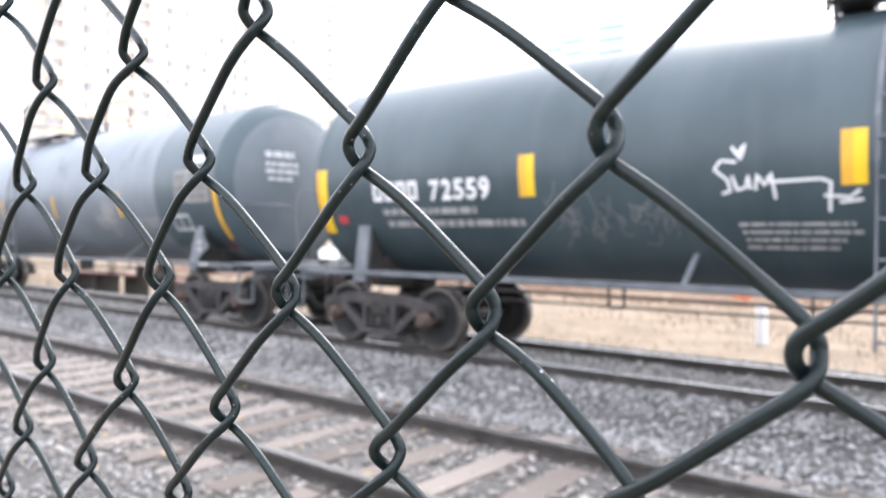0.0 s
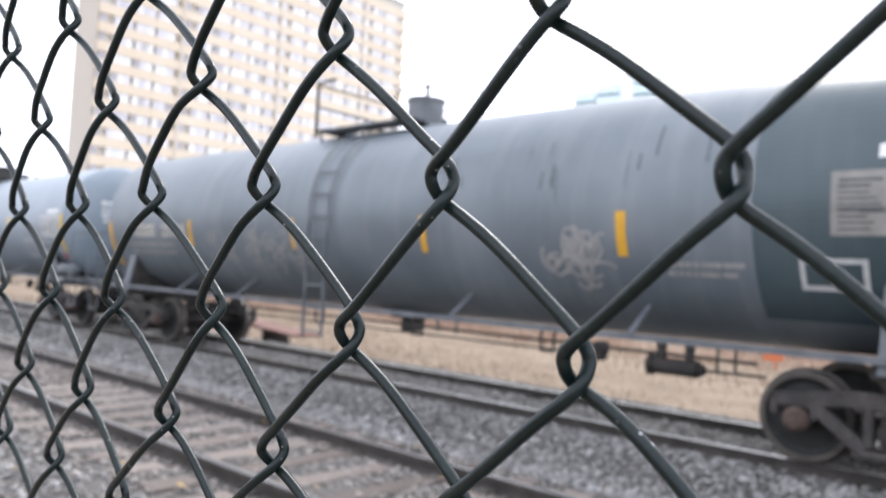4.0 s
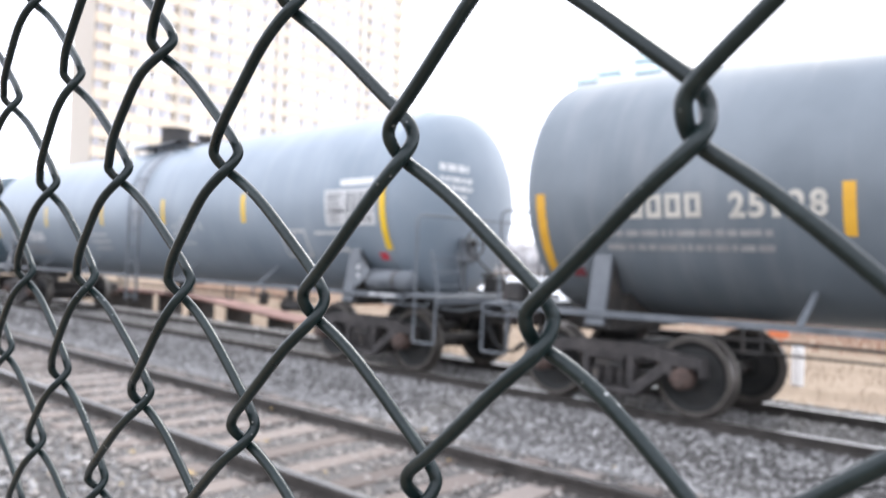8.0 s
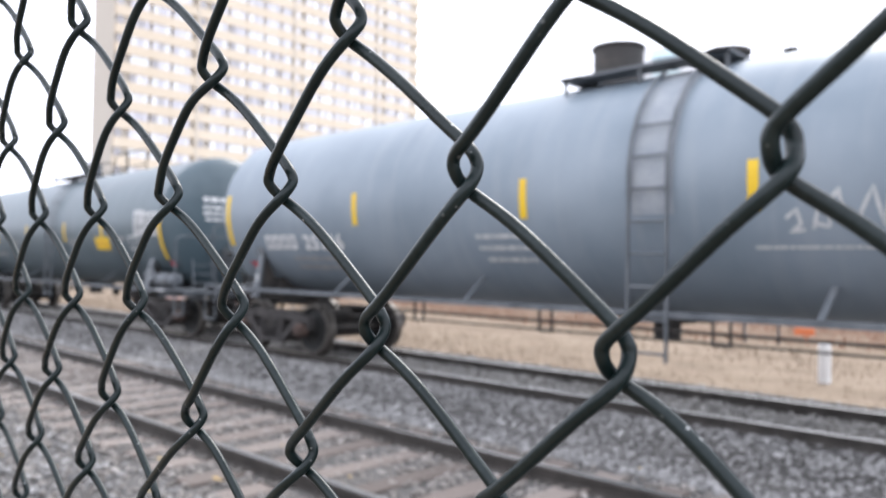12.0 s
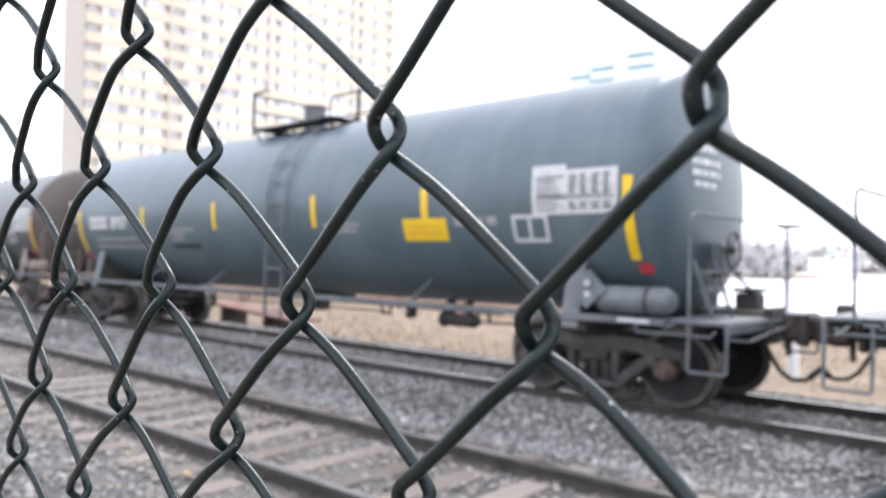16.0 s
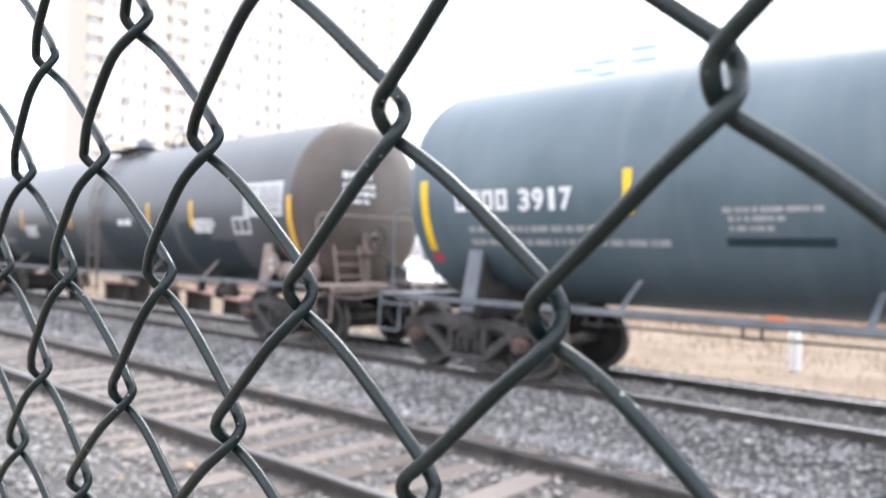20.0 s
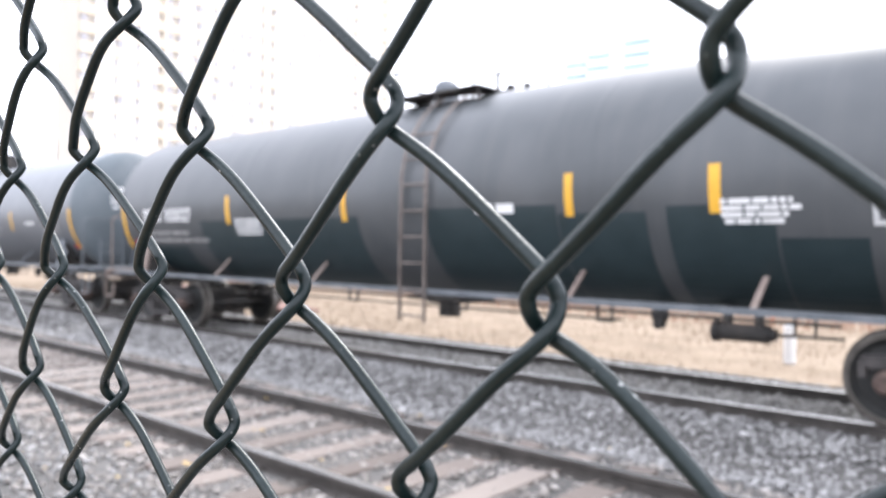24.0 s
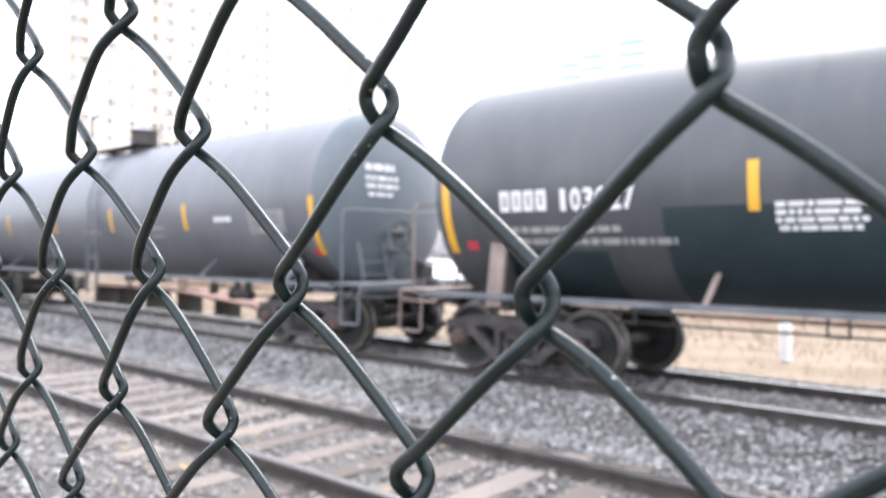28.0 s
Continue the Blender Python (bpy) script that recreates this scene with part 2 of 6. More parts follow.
M_HOSE = noisy("black_rubber", [(0.012, 0.012, 0.012), (0.03, 0.03, 0.03)], 20, 0.7)
M_RUSTBEAM = noisy("rust_red_steel", [(0.10, 0.048, 0.036), (0.19, 0.10, 0.078), (0.27, 0.16, 0.13)], 1.5, 0.8, bump=0.4)
M_CONCRETE = noisy("concrete", [(0.40, 0.39, 0.37), (0.55, 0.54, 0.52)], 2, 0.85, bump=0.3)
M_BEIGE = noisy("beige_cladding", [(0.59, 0.49, 0.365), (0.65, 0.555, 0.435)], 0.15, 0.85, fine=2)
# cream, darkened to carry the shade of the slab's sunless end
M_ENDWALL = noisy("shade_toned_cream", [(0.50, 0.455, 0.395), (0.55, 0.505, 0.44)], 0.1, 0.85, fine=2)
M_PIER = noisy("brown_recess_shade", [(0.50, 0.435, 0.35), (0.57, 0.50, 0.415)], 0.2, 0.85, fine=2)
# pane colours are paled for haze; the dark copy has shade painted in
M_PANE = noisy("window_pane", [(0.44, 0.42, 0.45), (0.56, 0.54, 0.57), (0.66, 0.64, 0.66), (0.90, 0.90, 0.90)], 0.3, 0.18, per="object")
M_PANE_DARK = noisy("pane_painted_shade", [(0.33, 0.31, 0.32), (0.41, 0.39, 0.40), (0.50, 0.48, 0.49)], 0.3, 0.18, per="object")
M_PANES = noisy("window_panes", [(0.48, 0.46, 0.48), (0.60, 0.58, 0.60), (0.70, 0.68, 0.69), (0.90, 0.90, 0.90)], 0.3, 0.18, per="island")
M_TOWER_WHITE = noisy("pale_concrete", [(0.66, 0.66, 0.66), (0.76, 0.76, 0.76)], 0.1, 0.8, fine=2)
M_TEAL = noisy("teal_glass", [(0.40, 0.56, 0.58), (0.52, 0.67, 0.69), (0.64, 0.76, 0.78)], 0.4, 0.12, per="island")
M_TEAL_DARK = noisy("teal_shadow_line", [(0.22, 0.30, 0.32), (0.30, 0.38, 0.40)], 0.4, 0.3)
# distance haze is painted into the woods as a near-white base
M_FARWOOD = noisy("haze_pale_woods", [(0.70, 0.675, 0.67), (0.75, 0.725, 0.72), (0.80, 0.775, 0.77)], 0.2, 0.95, per="island")
M_FARROOF = noisy("weathered_roofing", [(0.40, 0.38, 0.375), (0.48, 0.46, 0.45)], 0.3, 0.9)
M_RED_OLD = noisy("dulled_red_reflective", [(0.16, 0.035, 0.045), (0.24, 0.05, 0.06)], 8, 0.6)
M_POST_DARK = noisy("dark_post_paint", [(0.06, 0.06, 0.065), (0.10, 0.10, 0.10)], 5, 0.6)
M_POST_WHITE = noisy("white_post_paint", [(0.70, 0.70, 0.69), (0.80, 0.80, 0.79)], 5, 0.6)
M_ORANGE = noisy("orange_plastic", [(0.55, 0.14, 0.05), (0.65, 0.2, 0.08)], 5, 0.5)
M_LEAF = noisy("fallen_leaf", [(0.34, 0.22, 0.09), (0.50, 0.37, 0.15)], 30, 0.8, per="island")
M_GREEN = noisy("evergreen", [(0.03, 0.05, 0.02), (0.08, 0.11, 0.05)], 1, 0.9, per="island")
m_w, n_w, l_w, b_w = material("river_water", 0.22)
# pale base: much of the white sky's reflection is put into the colour
b_w.inputs["Base Color"].default_value = (0.66, 0.69, 0.71, 1)
w_n = n_w.new("ShaderNodeTexNoise")
w_n.inputs["Scale"].default_value, w_n.inputs["Detail"].default_value = 0.8, 4
w_b = n_w.new("ShaderNodeBump")
w_b.inputs["Strength"].default_value, w_b.inputs["Distance"].default_value = 0.15, 0.05
l_w.new(w_n.outputs[0], w_b.inputs["Height"])
l_w.new(w_b.outputs[0], b_w.inputs["Normal"])
M_WATER = m_w


# ---- mesh helpers ----
def mesh_of(bm, mat, smooth=False):
    me = bpy.data.meshes.new("m")
    bm.to_mesh(me)
    bm.free()
    for x in (mat if isinstance(mat, (list, tuple)) else [mat]):
        me.materials.append(x)
    if smooth:
        me.polygons.foreach_set("use_smooth", [True] * len(me.polygons))
    return me


def part(name, data, mat, parent, label="", smooth=False, at=None):
    """One mesh object under a thing or a part; data is a bmesh or a finished mesh."""
    me = data if isinstance(data, bpy.types.Mesh) else mesh_of(data, mat, smooth)
    ob = new(name, me)
    if parent is not None:
        ob.parent = parent
    if at is not None:
        ob.matrix_basis = at
    if label:
        ob["label"] = label
    return ob


def thing(name, label, category, group="", kind="", at=None):
    ob = new(name)
    ob.empty_display_size = 0.2
    if at is not None:
        ob.matrix_basis = at
    return tagged(ob, label, category, group, kind)


def box(bm, c, s, rot=None, bevel=0.0):
    m = Matrix.Translation(c) @ (rot.to_4x4() if rot is not None else Matrix.Identity(4)) @ Matrix.Diagonal((*s, 1))
    r = bmesh.ops.create_cube(bm, size=1.0, matrix=m)
    if bevel:
        es = {e for v in r["verts"] for e in v.link_edges}
        bmesh.ops.bevel(bm, geom=list(es), offset=bevel, segments=1, affect="EDGES")


def rod(bm, a, b, r, seg=8, r2=None):
    a, b = Vector(a), Vector(b)
    d = b - a
    m = Matrix.Translation((a + b) / 2) @ d.to_track_quat("Z", "Y").to_matrix().to_4x4()
    bmesh.ops.create_cone(bm, cap_ends=True, segments=seg, radius1=r, radius2=r if r2 is None else r2, depth=d.length, matrix=m)


def bar(bm, a, b, w, h):
    """A flat or square bar from a to b: w across, h deep (towards up)."""
    a, b = Vector(a), Vector(b)
    d = b - a
    q = d.to_track_quat("X", "Z").to_matrix()
    box(bm, (a + b) / 2, (d.length, w, h), q)


def tube(bm, pts, r, seg=8):
    """A round bar along a line of points; its section is carried along without twist."""
    pts = [Vector(p) for p in pts]
    rings = []
    side = None
    for i, p in enumerate(pts):
        d = (pts[min(i + 1, len(pts) - 1)] - pts[max(i - 1, 0)]).normalized()
        if side is None:
            side = d.orthogonal()
        side = (side - d * side.dot(d)).normalized()
        up = d.cross(side)
        rings.append([bm.verts.new(p + side * (r * math.cos(2 * math.pi * k / seg)) + up * (r * math.sin(2 * math.pi * k / seg))) for k in range(seg)])
    for a, b in zip(rings, rings[1:]):
        for k in range(seg):
            bm.faces.new((a[k], a[(k + 1) % seg], b[(k + 1) % seg], b[k]))
    bm.faces.new(rings[0][::-1])
    bm.faces.new(rings[-1])


def lathe(bm, prof, seg=32, axis="x"):
    """Turns (along, radius) pairs about x, y or z."""
    rings = []
    for u, r in prof:
        ring = []
        for k in range(seg):
            a = 2 * math.pi * k / seg
            c, s = r * math.cos(a), r * math.sin(a)
            ring.append(bm.verts.new((u, c, s) if axis == "x" else (c, u, s) if axis == "y" else (c, s, u)))
        rings.append(ring)
    for a, b in zip(rings, rings[1:]):
        for k in range(seg):
            bm.faces.new((a[k], a[(k + 1) % seg], b[(k + 1) % seg], b[k]))
    bm.faces.new(rings[0][::-1])
    bm.faces.new(rings[-1])
    bmesh.ops.recalc_face_normals(bm, faces=bm.faces[:])


def arrays_mesh(name, verts, faces, mat):
    """A mesh from numpy arrays: n x 3 places and m x 3 or m x 4 corners."""
    me = bpy.data.meshes.new(name)
    k = faces.shape[1]
    me.vertices.add(len(verts))
    me.vertices.foreach_set("co", np.ascontiguousarray(verts, dtype=np.float32).ravel())
    me.loops.add(faces.size)
    me.loops.foreach_set("vertex_index", np.ascontiguousarray(faces, dtype=np.int32).ravel())
    me.polygons.add(len(faces))
    me.polygons.foreach_set("loop_start", np.arange(0, faces.size, k, dtype=np.int32))
    me.update(calc_edges=True)
    me.materials.append(mat)
    return me


# ---- the plan: rails run along x, the fence stands at y = 0 ----
NEAR_Y, FAR_Y = 4.03, 8.233          # middles of the two tracks
GAUGE = 1.505                        # between the middles of the rail heads
NEAR_Z, FAR_Z = 0.01, 0.06            # tops of the rails
BED = -0.118                          # top of the ballast under the near rails


def bed_height(x, y):
    """The ballast's surface: a shallow trough between the tracks, falling away past them."""
    z = BED + 0.06 * np.clip((y - 5.6) / 1.2, 0, 1)
    z = z - 0.10 * np.exp(-((y - 6.1) / 0.45) ** 2) - 0.30 * np.clip((y - 9.9) / 1.6, 0, 1) - 0.14 * np.clip((2.2 - y) / 1.2, 0, 1)
    return z


# ground: one sheet to the horizon, dropping to the river beyond the grass
def make_ground():
    xs = np.concatenate([np.linspace(-2500, -160, 12), np.linspace(-120, 60, 46), np.linspace(100, 2500, 12)])
    ys = np.concatenate([np.linspace(-900, -12, 8), np.linspace(-6, 9.5, 12), np.linspace(10, 27, 18), np.array([29, 31, 33, 34, 36, 38, 40, 60, 120, 148, 156, 200, 340, 344, 352, 420, 700, 3000])])
    gx, gy = np.meshgrid(xs, ys)
    z = np.full(gx.shape, -0.46)
    z = z + 0.10 * np.sin(gx * 0.31 + gy * 0.7) * (gy > 11) * (gy < 33) * 0.6
    z = np.where(gy < 2.2, -0.36, z)
    z = z - 1.2 * np.clip((gy - 34) / 6.0, 0, 1) + 1.3 * np.clip((gy - 340) / 8.0, 0, 1)
    z = z + 1.3 * np.clip((gy - 148) / 8.0, 0, 1) * np.clip((-40 - gx) / 8.0, 0, 1) * (gy < 340)
    n, m = gx.shape
    idx = np.arange(n * m).reshape(n, m)
    f = np.stack([idx[:-1, :-1], idx[:-1, 1:], idx[1:, 1:], idx[1:, :-1]], -1).reshape(-1, 4)
    ob = new("ground", arrays_mesh("ground", np.stack([gx, gy, z], -1).reshape(-1, 3), f, M_GRASS))
    ob.data.polygons.foreach_set("use_smooth", [True] * len(ob.data.polygons))
    tagged(ob, "dry tan winter grass on level ground beside the tracks", "ground", kind="structure")
    bm = bmesh.new()
    box(bm, (-300, 189.5, -1.0), (4200, 307, 0.4))
    tagged(part("water", bm, M_WATER, None), "wide river with the white sky reflection painted into its pale colour", "river", kind="structure")


make_ground()


def make_bed():
    xs, ys = np.linspace(-110, 30, 281), np.linspace(-0.8, 11.2, 49)
    gx, gy = np.meshgrid(xs, ys)
    rng = np.random.default_rng(3)
    z = bed_height(gx, gy) + rng.normal(0, 0.008, gx.shape)
    idx = np.arange(gx.size).reshape(gx.shape)
    f = np.stack([idx[:-1, :-1], idx[:-1, 1:], idx[1:, 1:], idx[1:, :-1]], -1).reshape(-1, 4)
    ob = new("ballast_bed", arrays_mesh("bed", np.stack([gx, gy, z], -1).reshape(-1, 3), f, M_BALLAST))
    tagged(ob, "grey crushed stone ballast bed under two tracks", "ballast", kind="structure")


make_bed()


# unseen plain dark wall added behind the camera; closes the place, cuts sky fill
M_BACKWALL = noisy("fill_block_dark", [(0.13, 0.115, 0.105), (0.19, 0.17, 0.155), (0.25, 0.225, 0.205)], 0.8, 0.9, bump=0.3, fine=8)


def make_back_wall():
    bm = bmesh.new()
    box(bm, (-20, -10.2, 1.2), (150, 0.4, 3.4))
    tagged(part("fill_block_wall", bm, M_BACKWALL, None), "plain unseen grey-brown wall added behind the camera to cut sky light", "wall", kind="structure")


make_back_wall()


# ---- tracks ----
def rail_profile():
    return [(-0.065, -0.130), (0.065, -0.130), (0.065, -0.120), (0.012, -0.108), (0.009, -0.05), (0.036, -0.038), (0.037, -0.008), (0.030, 0.0), (-0.030, 0.0), (-0.037, -0.008), (-0.036, -0.038), (-0.009, -0.05), (-0.012, -0.108), (-0.065, -0.120)]


def make_rail(parent, y, z, x0, x1):
    bm = bmesh.new()
    prof = rail_profile()
    a = [bm.verts.new((x0, y + p, z + q)) for p, q in prof]
    b = [bm.verts.new((x1, y + p, z + q)) for p, q in prof]
    for i in range(len(prof)):
        j = (i + 1) % len(prof)
        f = bm.faces.new((a[i], a[j], b[j], b[i]))
        if i == 7:
            f.material_index = 1
    bm.faces.new(a[::-1])
    bm.faces.new(b)
    bmesh.ops.recalc_face_normals(bm, faces=bm.faces[:])
    part("rail", bm, [M_RAIL, M_RAILTOP], parent)


def tie_meshes():
    out = []
    rng = random.Random(5)
    for _ in range(5):
        bm = bmesh.new()
        box(bm, (0, 0, -0.09), (0.23, 2.6, 0.18), bevel=0.012)
        bmesh.ops.subdivide_edges(bm, edges=[e for e in bm.edges if e.calc_length() > 1.5], cuts=4)
        for v in bm.verts:
            v.co.x += rng.uniform(-0.012, 0.012)
            v.co.z += rng.uniform(-0.010, 0.004)
        out.append(mesh_of(bm, M_TIE))
    return out


TIES = tie_meshes()


def plate_mesh():
    bm = bmesh.new()
    box(bm, (0, 0, 0.006), (0.19, 0.34, 0.016), bevel=0.004)
    for sx in (-0.06, 0.06):
        for sy in (-0.095, 0.095):
            box(bm, (sx, sy, 0.022), (0.02, 0.025, 0.025))
    return mesh_of(bm, M_RAIL)


PLATE = plate_mesh()


def make_track(name, yc, zr, label, sunk):
    t = thing(name, label, "railway track", kind="structure")
    for s in (-1, 1):
        make_rail(t, yc + s * GAUGE / 2, zr, -115, 35)
    rng = random.Random(int(yc * 10))
    x = -34.0
    while x < 4:
        d = rng.uniform(-0.02, 0.02)
        part("tie", TIES[rng.randrange(5)], None, t, at=pose(x + d, yc + rng.uniform(-0.05, 0.05), zr - 0.131 - sunk + rng.uniform(-0.008, 0.004), 0, 0, rng.uniform(-1.2, 1.2)))
        for s in (-1, 1):
            part("tie_plate", PLATE, None, t, at=pose(x + d, yc + s * GAUGE / 2, zr - 0.138 - sunk))
        x += 0.54
    return t


make_track("track_near", NEAR_Y, NEAR_Z, "rusty rails on weathered wooden ties, unused track", -0.03)
make_track("track_far", FAR_Y, FAR_Z, "worn steel rails on ties under the train", 0.0)


# ballast stones: crushed rock lying over bed and ties' sides
def make_stones():
    rng = np.random.default_rng(11)
    base = []
    for _ in range(8):
        bm = bmesh.new()
        bmesh.ops.create_icosphere(bm, subdivisions=1, radius=1.0)
        me = bpy.data.meshes.new("t")
        bm.to_mesh(me)
        bm.free()
        v = np.array([x.co[:] for x in me.vertices])
        f = np.array([p.vertices[:] for p in me.polygons])
        bpy.data.meshes.remove(me)
        v = v * rng.uniform(0.62, 1.25, (len(v), 1)) * np.array([1.0, 0.8, 0.62])
        keep = np.arange(len(f))
        base.append((v, f[keep]))
    places = []
    for x0, x1, y0, y1, n in ((-9, 3.5, 1.0, 10.2, 45000), (-16, -9, 1.8, 10.2, 19000), (-30, -16, 2.5, 10.2, 13000)):
        places.append(np.stack([rng.uniform(x0, x1, n), rng.uniform(y0, y1, n), np.full(n, 1.0 if x1 > 0 else 1.15 if x1 > -10 else 1.5)], 1))
    p = np.concatenate(places)
    # none on the rail heads; few on the near ties
    for yc in (NEAR_Y, FAR_Y):
        for s in (-1, 1):
            p = p[np.abs(p[:, 1] - yc - s * GAUGE / 2) > 0.085]
    near = (p[:, 1] > NEAR_Y - 3.2) & (p[:, 1] < NEAR_Y + 1.42) & ((p[:, 1] > NEAR_Y - 1.42) | (rng.random(len(p)) < 0.6))
    ontie = (np.abs(p[:, 1] - NEAR_Y) < 1.3) & (np.abs((p[:, 0] + 34.0) / 0.54 - np.round((p[:, 0] + 34.0) / 0.54)) < 0.23)
    keep = np.where(ontie, rng.random(len(p)) < 0.34, np.where(near, rng.random(len(p)) < 0.72, True))
    for name, q0, mat, label, k in (("ballast_stones", p[keep & ~near], M_STONE, "loose grey crushed stones of the ballast", 0.86), ("dusty_stones", p[keep & near], M_STONE_DIRTY, "brownish dusty stones between the old ties", 0.78)):
        scatter_stones(name, q0, mat, label, base, rng, k)


def scatter_stones(name, p, mat, label, base, rng, scale):
    vs, fs, k = [], [], 0
    which = rng.integers(0, 8, len(p))
    for w in range(8):
        q = p[which == w]
        v, f = base[w]
        n = len(q)
        size = np.clip(rng.gamma(9.0, 0.0031, n) * q[:, 2] * scale, 0.013, 0.07)
        a = rng.uniform(0, 6.283, n)
        t = rng.uniform(-0.6, 0.6, n)
        ca, sa, ct, st = np.cos(a), np.sin(a), np.cos(t), np.sin(t)
        vx, vy, vz = (v[None, :, c] * size[:, None] for c in range(3))
        vy, vz = vy * ct[:, None] - vz * st[:, None], vy * st[:, None] + vz * ct[:, None]
        X = vx * ca[:, None] - vy * sa[:, None] + q[:, 0:1]
        Y = vx * sa[:, None] + vy * ca[:, None] + q[:, 1:2]
        Z = vz + (bed_height(q[:, 0], q[:, 1]) + size * 0.25 + 0.006)[:, None]
        vs.append(np.stack([X, Y, Z], -1).reshape(-1, 3))
        fs.append((f[None] + (np.arange(n) * len(v))[:, None, None] + k).reshape(-1, 3))
        k += n * len(v)
    tagged(new(name, arrays_mesh("stones", np.concatenate(vs), np.concatenate(fs), mat)), label, "gravel", kind="stuff")


make_stones()


# dry grass tufts beyond the far track
def make_tufts():
    rng = np.random.default_rng(21)
    n = 11000
    x, y = rng.uniform(-42, 1.5, n), 10.6 + 20.0 * rng.random(n) ** 1.5
    a, h, lean = rng.uniform(0, 6.283, n), rng.uniform(0.03, 0.13, n), rng.uniform(-0.12, 0.12, (n, 2))
    tall = rng.random(n) < 0.02
    h = np.where(tall, h * 2.4, h)
    w = 0.006 + 0.004 * rng.random(n) + y * 0.0003
    z = np.full(n, -0.5)
    dx, dy = np.cos(a) * w, np.sin(a) * w
    v = np.stack([np.stack([x - dx, y - dy, z], -1), np.stack([x + dx, y + dy, z], -1), np.stack([x + lean[:, 0], y + lean[:, 1], z + h + 0.1], -1)], 1).reshape(-1, 3)
    f = np.arange(3 * n).reshape(-1, 3)
    tagged(new("dry_grass", arrays_mesh("tufts", v, f, M_BLADE)), "dead straw-coloured grass and weed stalks", "grass", kind="stuff")
    n = 28
    x, y, a = rng.uniform(-9, -1, n), rng.uniform(1.8, 5.6, n), rng.uniform(0, 6.283, n)
    z = bed_height(x, y) + 0.05
    s = rng.uniform(0.02, 0.045, n)
    c, d = np.cos(a) * s, np.sin(a) * s
    v = np.stack([np.stack([x - c, y - d, z], -1), np.stack([x - d * 0.6, y + c * 0.6, z + 0.012], -1), np.stack([x + c, y + d, z + 0.004], -1), np.stack([x + d * 0.6, y - c * 0.6, z + 0.014], -1)], 1).reshape(-1, 3)
    tagged(new("fallen_leaves", arrays_mesh("leaves", v, np.arange(4 * n).reshape(-1, 4), M_LEAF)), "dry yellow leaves scattered on the gravel", "leaves", kind="stuff")


make_tufts()


def make_brush():
    """Reddish leafless stems along the top of the river bank."""
    rng = np.random.default_rng(23)
    n = 14000
    x, y = rng.uniform(-46, 2, n), 21.0 + 12.0 * rng.random(n)
    clump = 0.5 + 0.5 * np.sin(x * 0.9 + 1.3 * np.sin(y)) * np.sin(x * 0.23 + 2)
    h = (0.12 + 0.55 * clump) * rng.uniform(0.5, 1.1, n)
    w = 0.008 + 0.008 * rng.random(n)
    lean = rng.normal(0, 0.12, (n, 2))
    z = np.full(n, -0.5)
    v = np.stack([np.stack([x - w, y, z], -1), np.stack([x + w, y, z], -1), np.stack([x + lean[:, 0], y + lean[:, 1], z + h], -1)], 1).reshape(-1, 3)
    tagged(new("brush", arrays_mesh("brush", v, np.arange(3 * n).reshape(-1, 3), M_BRUSH)), "low reddish leafless brush along the river bank", "brush", kind="stuff")


make_brush()


# ---- chain-link fence ----
PITCH, RISE, KNOT_Z = 0.0666, 0.0725, 1.5878     # mesh width, height, height of one row of knots
WIRE_R = 0.00143
FENCE_YAW, FENCE_LEAN = -1.05, -6.0

# one run from bend to bend, in millimetres: along, down, out of the plane; each bend turns over after its outermost point
FRONT_RUN = [(-2.9, 0.0, -2.2), (-2.75, -2.0, -0.75), (-1.7, -4.3, 1.3), (1.6, -7.2, 3.0), (8.0, -12.3, 4.2), (17.0, -20.2, 4.3), (26.0, -27.6, 4.2), (31.4, -31.2, 3.3), (34.4, -33.2, 2.5), (35.9, -34.9, 2.2)]
BACK_RUN = [(-2.9, 0.0, -2.2), (-2.7, -2.1, -0.75), (-1.6, -4.4, 1.2), (1.8, -6.75, 2.2), (8.5, -11.3, 2.9), (16.7, -17.9, 2.9), (24.5, -24.8, 2.9), (31.0, -29.95, 2.5), (34.3, -32.7, 2.2), (35.8, -34.7, 2.2)]
# knots that were pulled out of the even weave, in millimetres along and up, and half the width of their eye
PULLED = {(-8, -2): (-0.4, -1.8, 2.4), (-7, -3): (-4.6, -3.0, 2.4), (-7, -1): (-2.0, 0.4, 2.6), (-7, 1): (-1.7, 0.6, 2.5), (-6, -2): (4.4, -0.7, 2.1), (-6, 0): (-1.9, 1.2, 3.0), (-5, -3): (-0.1, 0.6, 2.4),
          (-5, -1): (1.9, 1.7, 2.8), (-5, 1): (0.1, 0.4, 2.6), (-4, -2): (-0.2, -1.1, 2.5), (-4, 0): (-1.2, 0.9, 2.6), (-3, -3): (0.9, -1.1, 2.4), (-3, -1): (1.5, -0.6, 1.3), (-3, 1): (-1.1, 0.6, 2.3),
          (-2, -2): (2.6, -1.0, 2.3), (-2, 0): (0.9, -1.0, 1.3), (-1, -1): (1.5, -0.6, 1.4), (-1, 1): (-3.4, -2.8, 2.4), (0, -2): (-1.6, 0.3, 2.4), (0, 0): (-1.6, -2.6, 0.9), (1, -1): (-2.3, -2.8, 1.2), (1, 1): (0.8, -2.2, 2.4)}
